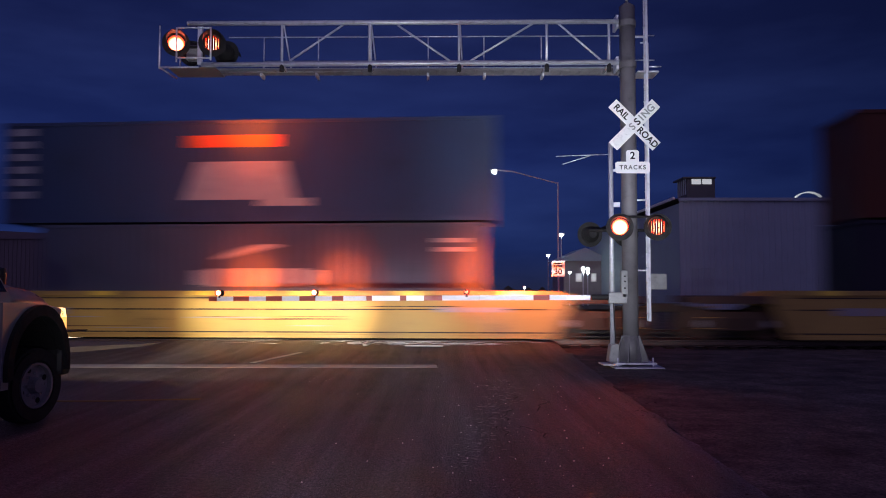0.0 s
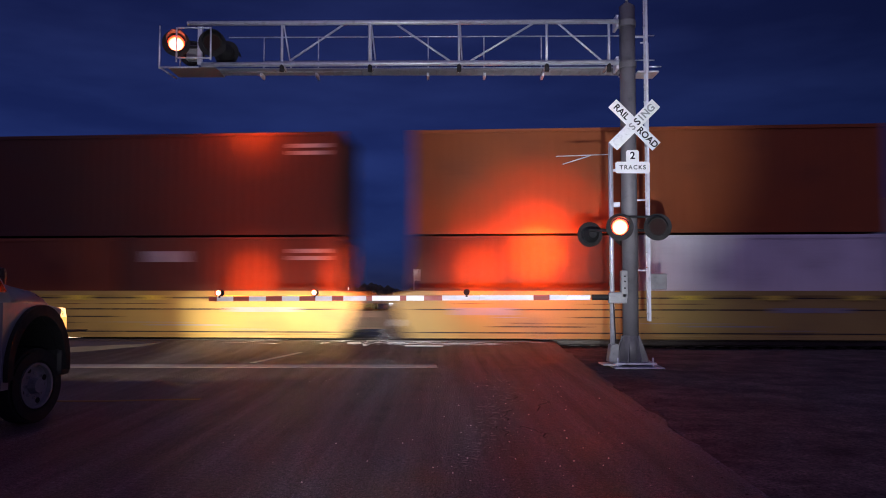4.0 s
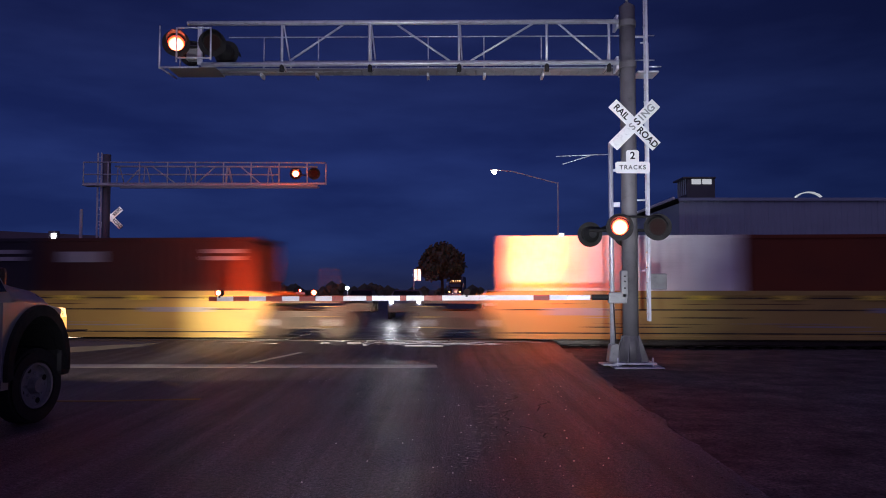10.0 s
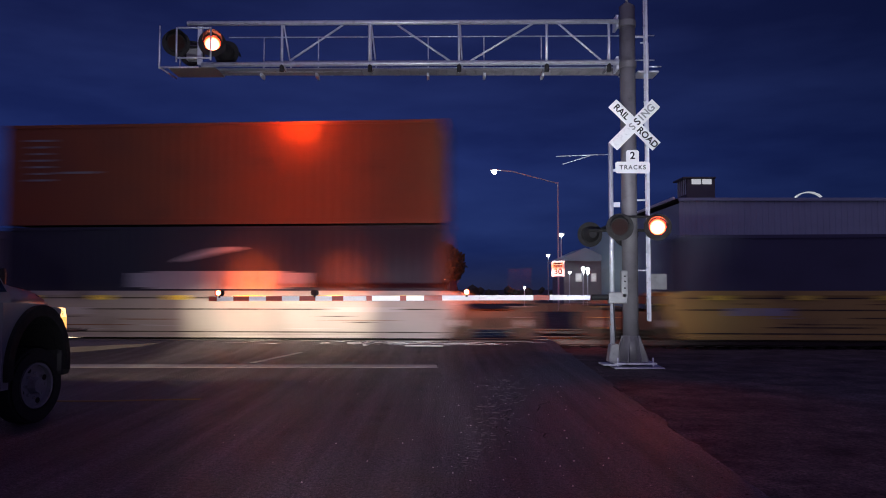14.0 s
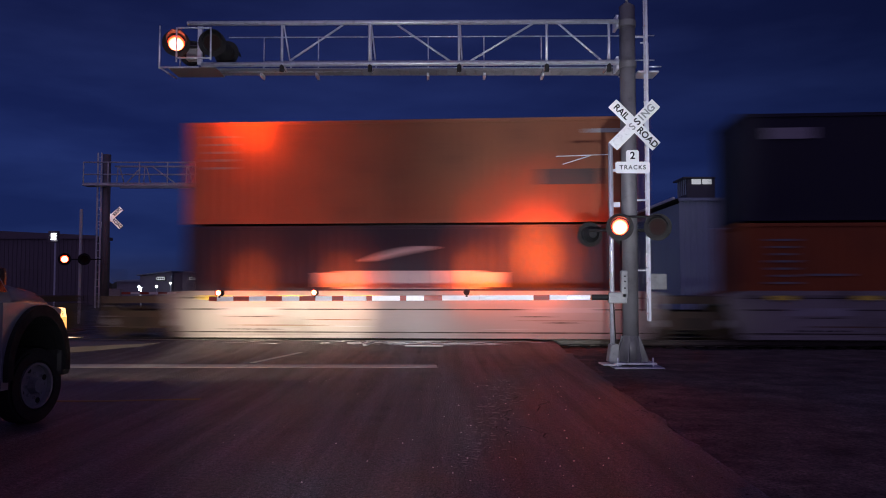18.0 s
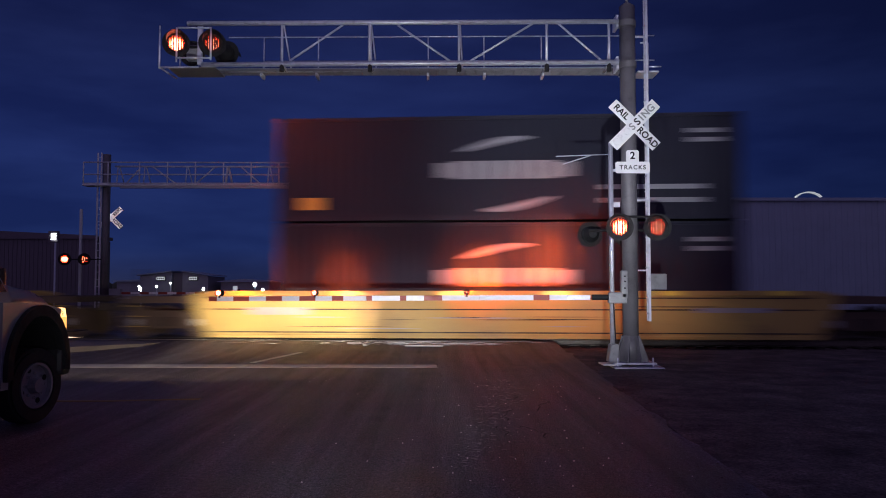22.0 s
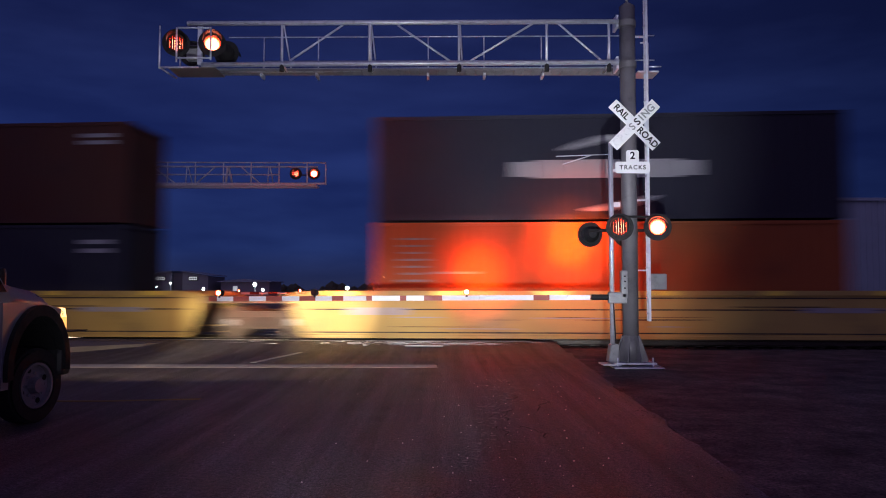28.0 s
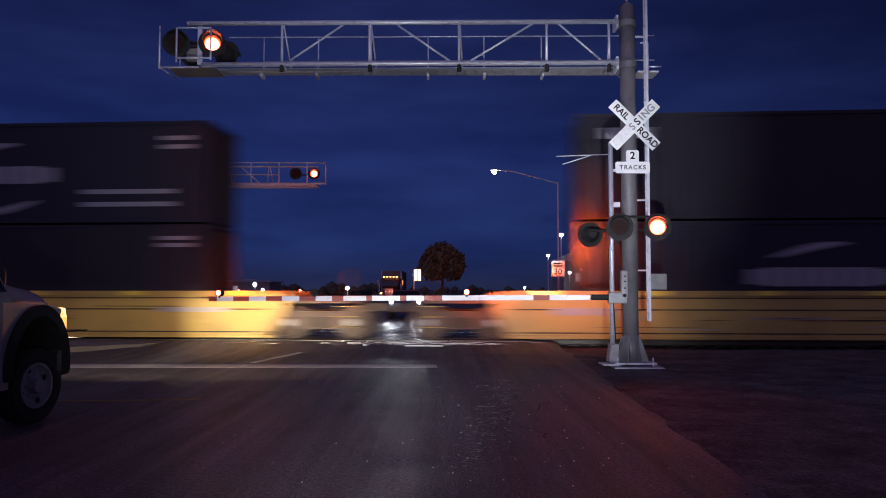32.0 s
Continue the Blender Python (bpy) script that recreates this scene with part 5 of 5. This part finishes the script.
def container(length, h, paint, decal):
    key = (length, h, paint, decal)
    if key in STOCK:
        return STOCK[key]
    tone = {"navy": "dark navy", "black": "near-black", "grey": "mid grey", "slate": "slate grey-blue", "red": "red", "orange": "orange-red", "brown": "dark brown", "maroon": "dark maroon",
            "rust": "rust-red", "white": "white", "blue": "deep blue", "mauve": "dull purple-grey"}[paint]
    feet = "twenty-foot" if length < 7 else "forty-foot" if length < 13 else "forty-five-foot"
    mark = {"logo": " with pale swoosh logo", "word": " with wide pale lettering band", "tag": " with small white marking", "codes": " with stacked white code bars", "panel": " with white panel and red bar",
            "ybar": " with yellow marking bar", "square": " with a dark square marking", "oblong": " with a dark square marking", "plain": "", "print": " with dark printed band", "short": " with short pale logo band"}[decal]
    c = thing("shipping_container", 0, 0, 0, 0, tone + " corrugated " + feet + " container" + mark, "container", "containers on the train")
    p = PAINTS[paint]
    hl = length / 2
    part("side_panel", side_panel(B(), length, h, -1.20, -1), p, c)
    part("side_panel", side_panel(B(), length, h, 1.20, 1), p, c)
    bm = B()
    for sy in (-1, 1):
        box(bm, 0, sy * 1.185, 0.085, length - 0.2, 0.07, 0.15)
        box(bm, 0, sy * 1.185, h - 0.06, length - 0.2, 0.07, 0.09)
        for sx in (-1, 1):
            box(bm, sx * (hl - 0.06), sy * 1.165, h / 2, 0.10, 0.10, h - 0.25)
    for sx in (-1, 1):
        box(bm, sx * (hl - 0.05), 0, h - 0.06, 0.08, 2.25, 0.10)
        box(bm, sx * (hl - 0.05), 0, 0.085, 0.08, 2.25, 0.15)
    part("frame", bm, p, c)
    part("roof", box(B(), 0, 0, h - 0.05, length - 0.2, 2.32, 0.04), p, c)
    part("floor", box(B(), 0, 0, 0.13, length - 0.2, 2.30, 0.06), CAR_DK, c)
    part("end_wall", box(B(), -hl + 0.07, 0, h / 2, 0.05, 2.28, h - 0.3), p, c)
    for sy in (-1, 1):
        d = part("door", box(B(), hl - 0.06, sy * 0.57, h / 2, 0.05, 1.12, h - 0.3, 0.006), p, c)
        for k in (-0.28, 0.28):
            part("lock_rod", tube(B(), (hl - 0.02, sy * 0.57 + k, 0.2), (hl - 0.02, sy * 0.57 + k, h - 0.2), 0.017, 6), CAR_DK, d)
        for sx in (-1, 1):
            for z in (0.06, h - 0.06):
                part("corner_casting", box(B(), sx * (hl - 0.09), sy * 1.135, z, 0.18, 0.166, 0.12, 0.008), p, c)
    if decal in ("logo", "word", "short"):
        w = {"logo": 3.75, "word": 5.1, "short": 3.2}[decal]
        x0 = 0.0 if length > 7 else 0.3
        z0 = h * 0.45
        for k in range(9):
            part("letter_bar", bars(B(), x0 - w / 2 + w * (k + 0.5) / 9, z0 + 0.08, w / 9 - 0.06, (0.64 if decal == "short" else 0.50) - 0.10 * (k in (0, 8))), DECAL, c, "pale letter bar")
        for dx, dz, up in ((-0.25, 0.78, True), (0.35, -0.85, False)) if decal != "short" else ():
            bm = B()
            swoosh(bm, x0 + dx, z0 + dz, 1.9, 0.36, up)
            part("swoosh", bm, DECAL, c, "pale crescent stroke")
        if length > 7 and decal == "logo":
            for k in range(2):
                part("text_line", bars(B(), 4.0, z0 - 0.42 - 0.36 * k, 2.7, 0.13), DECAL, c)
            part("end_tag", bars(B(), -5.35, z0 - 0.82, 0.7, 0.34), DECAL_Y, c, "yellow warning tag")
            part("code_bar", bars(B(), 5.4, h - 0.5, 0.9, 0.12), DECAL, c)
            part("code_bar", bars(B(), 5.4, h - 0.75, 0.9, 0.12), DECAL, c)
    elif decal == "tag":
        part("white_tag", bars(B(), -hl + 1.3, h - 0.55, 1.25, 0.30), DECAL, c)
        part("code_bar", bars(B(), hl - 0.9, h - 0.4, 1.0, 0.11), DECAL, c)
        part("code_bar", bars(B(), hl - 0.9, h - 0.6, 1.0, 0.11), DECAL, c)
    elif decal == "codes":
        for k in range(7):
            part("code_bar", bars(B(), -hl + 1.05, h * 0.84 - 0.19 * k, 0.80 - 0.12 * (k % 3), 0.055), DECAL_F, c)
        if length > 7:
            part("code_bar", bars(B(), -hl + 2.2, h * 0.52, 1.2, 0.06), DECAL_F, c)
    elif decal == "panel":
        part("red_bar", bars(B(), -0.3, h - 0.62, 2.7, 0.34), DECAL_R, c, "red bar marking")
        bm = B()
        prism(bm, [(-1.7, 0.62), (1.5, 0.62), (1.2, 1.70), (-1.3, 1.70)], -1.228, -1.220)
        part("white_panel", bm, DECAL, c, "white marking panel")
        part("white_tail", bars(B(), 1.2, 0.55, 1.5, 0.22), DECAL, c)
        for k in range(6):
            part("code_bar", bars(B(), -hl + 0.6, h * 0.9 - 0.36 * k, 0.7, 0.2), DECAL, c)
    elif decal == "ybar":
        part("yellow_bar", bars(B(), -hl + 1.8, h * 0.83, 2.3, 0.26), DECAL_Y, c, "yellow marking bar")
        part("yellow_bar", bars(B(), -hl + 1.3, h * 0.66, 1.5, 0.14), DECAL_Y, c)
    elif decal in ("square", "oblong"):
        if decal == "square":
            part("dark_square", bars(B(), -0.8, 0.85, 1.6, 0.83), DECAL_D, c, "dark square marking")
        else:
            part("dark_square", bars(B(), 4.4, 1.25, 1.7, 0.42), DECAL_D, c, "dark oblong marking")
        part("code_bar", bars(B(), hl - 0.9, h - 0.4, 1.0, 0.11), DECAL, c)
        for k in range(5):
            part("code_bar", bars(B(), -hl + 0.95, h * 0.85 - 0.22 * k, 0.80, 0.06), DECAL_F, c)
    elif decal == "print":
        for k in range(3):
            part("print_line", bars(B(), 0, h * 0.74 - 0.42 * k, length * 0.7, 0.24), PAINTS["grey"], c)
    STOCK[key] = c
    c["spare"] = True
    return c


def bogie(parent, x):
    b = part("bogie", box(B(), x, 0, 0.62, 0.40, 2.0, 0.28, 0.03), CAR_BOGIE, parent, "rust-brown cast steel bogie")
    for sy in (-1, 1):
        for dx in (-0.16, 0.0, 0.16):
            part("spring", tube(B(), (x + dx, sy * 1.12, 0.34), (x + dx, sy * 1.12, 0.60), 0.06, 8), CAR_DK, b)
        bm = B()
        prism(bm, [(x - 1.2, 0.42), (x - 0.9, 0.34), (x - 0.45, 0.28), (x + 0.45, 0.28), (x + 0.9, 0.34), (x + 1.2, 0.42), (x + 1.15, 0.60), (x + 0.55, 0.78), (x - 0.55, 0.78), (x - 1.15, 0.60)], sy * 1.02 - 0.08, sy * 1.02 + 0.08)
        part("side_frame", bm, CAR_BOGIE, b)
        for dx in (-0.88, 0.88):
            bm = B()
            tube(bm, (x + dx, sy * 0.70, 0.455), (x + dx, sy * 0.84, 0.455), 0.455, 24)
            part("wheel", bm, CAR_BOGIE, b)
            part("brake_shoe", box(B(), x + dx * 0.42, sy * 0.78, 0.46, 0.12, 0.12, 0.34, 0.02), CAR_BOGIE, b)
            part("axle_cap", tube(B(), (x + dx, sy * 1.12, 0.455), (x + dx, sy * 1.17, 0.455), 0.10, 12), M_GREYBOX, b, "grey bearing cap")
            part("axle_box", box(B(), x + dx, sy * 1.02, 0.455, 0.30, 0.22, 0.28, 0.03), CAR_BOGIE, b)


def well_car(half_l, half_r, well, paint, end_l, end_r):
    """One well unit; local x runs with the train, origin on the rails under its middle. half_l, half_r: to the bogies."""
    key = ("car", round(half_l, 1), round(half_r, 1), well, paint, end_l, end_r)
    if key in STOCK:
        return STOCK[key]
    hue = "yellow" if paint == "y" else "pale grey"
    c = thing("well_car", 0, 0, 0, 0, "weathered " + hue + " double-stack well car with deep side sills", "railway wagon", "well cars of the train")
    p = CAR_Y if paint == "y" else CAR_W
    hw = well / 2
    a, b = -half_l - (1.1 if end_l else 0.25), half_r + (1.1 if end_r else 0.25)
    for sy in (-1, 1):
        y0, y1 = sy * 1.30, sy * 1.42
        prof = [(-hw, 0.06), (hw, 0.06), (hw + 0.40, 0.90), (hw + 0.45, 1.24), (hw, 1.33), (-hw, 1.33), (-hw - 0.45, 1.24), (-hw - 0.40, 0.90)]
        part("side_sill", prism(B(), prof, min(y0, y1), max(y0, y1)), p, c)
        for x0, x1 in ((a, -hw - 0.46), (hw + 0.46, b)):
            part("end_sill", box(B(), (x0 + x1) / 2, sy * 1.35, 1.09, x1 - x0, 0.10, 0.20, 0.01), CAR_BOGIE, c)
        part("top_chord", box(B(), 0, sy * 1.40, 1.27, well, 0.14, 0.13, 0.01), p, c)
        part("bottom_chord", box(B(), 0, sy * 1.42, 0.10, well, 0.16, 0.09, 0.01), p, c)
        # thin dark strips along the sill at three heights
        for zz in (0.83, 0.21, 1.14):
            part("sill_seam", box(B(), 0, sy * 1.424, zz, well - 0.1, 0.012, 0.035), CAR_DK, c)
        n = 8
        for i in range(n + 1):
            part("sill_rib", box(B(), -hw + 0.3 + (well - 0.6) * i / n, sy * 1.44, 0.68, 0.09, 0.05, 1.05, 0.006), p, c)
        for i in range(6 if sy < 0 else 0):
            part("reflector_tape", box(B(), -hw + 1.0 + (well - 2.0) * i / 5, sy * 1.476, 1.15 if well < 14 else 1.27, 0.60, 0.006, 0.12), CAR_REFL, c, "yellow reflector strip")
        part("car_marking", bars(B(), -hw + 2.0, 0.78, 1.6, 0.20, y=sy * 1.428), DECAL, c)
        part("car_marking", bars(B(), hw - 2.2, 0.82, 1.9, 0.13, y=sy * 1.428), DECAL, c)
    rng = random.Random(int(half_l * 10) + (7 if paint == "y" else 3))
    for k in range(11):
        ln = rng.uniform(0.5, 2.6)
        sc = box(B(), rng.uniform(-hw + 1.4, hw - 1.4), -1.4275, rng.choice((0.30, 0.38, 0.47, 0.55, 0.62, 0.90, 0.99)) + rng.uniform(-0.02, 0.02), ln, 0.008, rng.uniform(0.012, 0.032))
        part("scuff_streak", sc, DECAL if k % 3 == 0 else CAR_DK if k % 3 == 1 else CAR_RUST, c)
    part("well_floor", box(B(), 0, 0, 0.17, well - 0.1, 2.58, 0.15), CAR_DK, c)
    for x0, x1 in ((a, -hw), (hw, b)):
        part("end_platform", box(B(), (x0 + x1) / 2, 0, 1.09, abs(x1 - x0) - 0.06, 2.5, 0.17, 0.02), CAR_BOGIE, c)
        part("bulkhead", box(B(), x1 if x1 < 0 else x0, 0, 0.75, 0.08, 2.5, 0.85), CAR_DK, c)
    bogie(c, -half_l)
    if end_r:
        bogie(c, half_r)
    for s, e, x in ((-1, end_l, a), (1, end_r, b)):
        if e:
            part("coupler", box(B(), x + s * 0.35, 0, 0.86, 0.7, 0.22, 0.24, 0.03), CAR_DK, c)
            part("hand_brake", tube(B(), (x - s * 0.3, -1.0, 1.2), (x - s * 0.3, -1.0, 1.95), 0.03, 6), CAR_DK, c)
            for k in range(3):
                part("ladder_rung", tube(B(), (x - s * 0.1, -1.44, 0.35 + 0.28 * k), (x - s * 0.55, -1.44, 0.35 + 0.28 * k), 0.012, 6), p, c)
    c["spare"] = True
    STOCK[key] = c
    return c


H8, H9 = 2.59, 2.896
# units from the head of the train: place, set code, lower load, upper load. A lower load of two is front, rear.
T40 = LEN40
UNITS = [
    (39.5, "s53y", [("brown", "plain")], ("maroon", "plain")),
    (17.3, "s53y", [("navy", "logo")], ("brown", "plain")),
    (-5.18, "a53y", [("slate", "logo")], ("blue", "panel", LEN45)),
    (-23.9, "a53y", [("red", "tag")], ("mauve", "tag", LEN45)),
    (-43.36, "a53y", [("red", "tag"), ("slate", "tag")], ("orange", "plain")),
    (-64.4, "b40y", [("red", "codes"), ("navy", "short")], ("navy", "logo")),
    (-79.7, "b40y", [("white", "plain"), ("brown", "plain")], ("orange", "plain")),
    (-94.3, "b40y", [("brown", "tag"), ("red", "plain")], ("maroon", "tag")),
    (-109.4, "b40y", [("navy", "short"), ("red", "codes")], ("navy", "logo")),
    (-124.4, "b40y", [("red", "codes"), ("navy", "short")], ("navy", "logo")),
    (-143.3, "c40y", [("brown", "tag"), ("navy", "short")], ("red", "tag")),
    (-158.9, "c40y", [("grey", "print"), ("white", "plain")], ("navy", "logo")),
    (-174.8, "c40y", [("white", "plain"), ("brown", "codes")], ("orange", "plain")),
    (-189.7, "c40y", [("navy", "short"), ("navy", "short")], ("black", "ybar")),
    (-204.95, "c40y", [("red", "plain"), ("white", "plain")], None),
    (-224.5, "d40y", [("maroon", "tag"), ("black", "tag")], None),
    (-239.8, "d40y", [("brown", "codes"), ("white", "plain")], None),
    (-254.4, "d40y", [("orange", "tag"), ("white", "plain")], None),
    (-269.4, "d40y", [("brown", "tag"), ("brown", "tag")], None),
    (-285.4, "d40y", [("navy", "short"), ("slate", "plain")], None),
    (-304.4, "e40w", [("navy", "word")], ("red", "codes")),
    (-323.6, "f40w", [("maroon", "tag")], ("navy", "tag")),
    (-338.7, "f40w", [("navy", "tag")], ("maroon", "codes")),
    (-353.3, "f40w", [("orange", "codes")], ("orange", "tag")),
    (-369.0, "f40w", [("orange", "codes")], ("navy", "tag")),
    (-384.2, "f40w", [("navy", "word")], ("rust", "oblong")),
    (-405.5, "g53y", [("navy", "logo")], ("navy", "logo")),
    (-424.27, "g53y", [("white", "plain")], ("navy", "word")),
    (-443.68, "g53y", [("navy", "logo")], ("navy", "logo")),
    (-466.75, "h53y", [("navy", "logo")], ("navy", "logo")),
    (-489.5, "i53y", [("navy", "logo")], ("navy", "logo")),
    (-511.2, "j40y", [("navy", "logo")], ("black", "tag")),
    (-526.2, "j40y", [("navy", "ybar")], ("navy", "word")),
    (-542.0, "j40y", [("navy", "ybar")], ("rust", "square")),
    (-556.8, "j40y", [("navy", "tag")], ("red", "tag")),
    (-572.0, "j40y", [("navy", "logo")], ("black", "logo")),
    (-591.77, "k53y", [("orange", "codes")], ("navy", "word")),
    (-611.45, "k53y", [("navy", "logo")], ("maroon", "tag")),
    (-632.5, "l53y", [("navy", "logo")], ("maroon", "tag")),
    (-651.42, "l53y", [("red", "codes")], ("red", "codes")),
    (-671.4, "l53y", [("navy", "logo")], ("black", "tag")),
    (-694.3, "m53y", [("black", "tag")], ("navy", "logo")),
    (-716.0, "n53y", [("brown", "tag")], ("maroon", "plain")),
]
SPEED = 21.293


def run(ob, c, z):
    """The rows of a thing that rolls with the train, c metres along the track at the start."""
    rows = []
    for t in (0.0, 32.0):
        p = LINE + U * (c + SPEED * t)
        rows.append((t, pose(p.x, p.y, z, 0, 0, YAW)))
    CARRIED.append((ob, rows))
    ob.matrix_basis = rows[0][1]


def place(proto, c, z):
    if "spare" in proto:
        del proto["spare"]
        ob = proto
    else:
        ob = copy_thing(proto, pose(0, 0, 0))
    run(ob, c, z)


def train():
    for i, (c, code, lower, upper) in enumerate(UNITS):
        kind = int(code[1:3])
        ahead = UNITS[i - 1] if i and UNITS[i - 1][1] == code else None
        behind = UNITS[i + 1] if i + 1 < len(UNITS) and UNITS[i + 1][1] == code else None
        std = 7.6 if kind == 40 else 9.5
        well = 12.75 if kind == 40 else 16.4
        place(well_car(std, std, well, code[3], behind is None, ahead is None), c, RAIL_Z)
        z = RAIL_Z + (0.25 if kind == 40 else 0.32)
        if len(lower) == 1:
            h = H8 if c == -23.9 else H9
            place(container(T40, h, *lower[0]), c, z)
        else:
            h = H8
            for k, load in enumerate(lower):
                place(container(LEN20, h, *load), c + (1 if k == 0 else -1) * (LEN20 / 2 + 0.03), z)
        if upper:
            length = upper[2] if len(upper) > 2 else T40
            off = -0.45 if length > 13 else 0.0
            place(container(length, H9, *upper[:2]), c + off, z + h + 0.04)


train()


# ---------------------------------------------------------------- movement
def blade_rows(where, phase):
    """The slats snap open when their head lights and, once it goes out, close fast, then slowly."""
    x, y, z, yaw = where
    first = SWITCH if phase == "L" else SWITCH + PERIOD / 2     # when this head lights
    fade = ((0.0, 89.0), (0.05, 36.0), (0.09, 20.0), (0.12, 12.0), (0.19, 0.0))
    turns = {}
    for k in range(-1, 29):
        opened = math.ceil((first + k * PERIOD + 0.004) * FPS)
        dark = first + (k + 0.5) * PERIOD - 0.045
        last = math.floor(dark * FPS)
        turns[opened - 1], turns[opened], turns[last] = 0.0, 89.0, 89.0
        for f in range(last + 1, last + 7):
            since = f / FPS - dark
            turns[f] = 0.0
            for (t0, a), (t1, b) in zip(fade, fade[1:]):
                if t0 <= since <= t1:
                    turns[f] = a + (b - a) * (since - t0) / (t1 - t0)
    keyed = sorted(turns)

    def angle(f):
        lo = max(q for q in keyed if q <= f)
        hi = min(q for q in keyed if q >= f)
        return turns[lo] if hi == lo else turns[lo] + (turns[hi] - turns[lo]) * (f - lo) / (hi - lo)
    end = 32 * FPS
    frames = sorted({0, end} | {f for f in keyed if 0 < f < end})
    return [(f / FPS, pose(x, y, z, 0, 0, yaw + angle(f))) for f in frames]


def motions():
    for ob, rows in CARRIED:
        walk(ob, rows)
    for ob, where, phase in FLASH:
        walk(ob, blade_rows(where, phase))


motions()
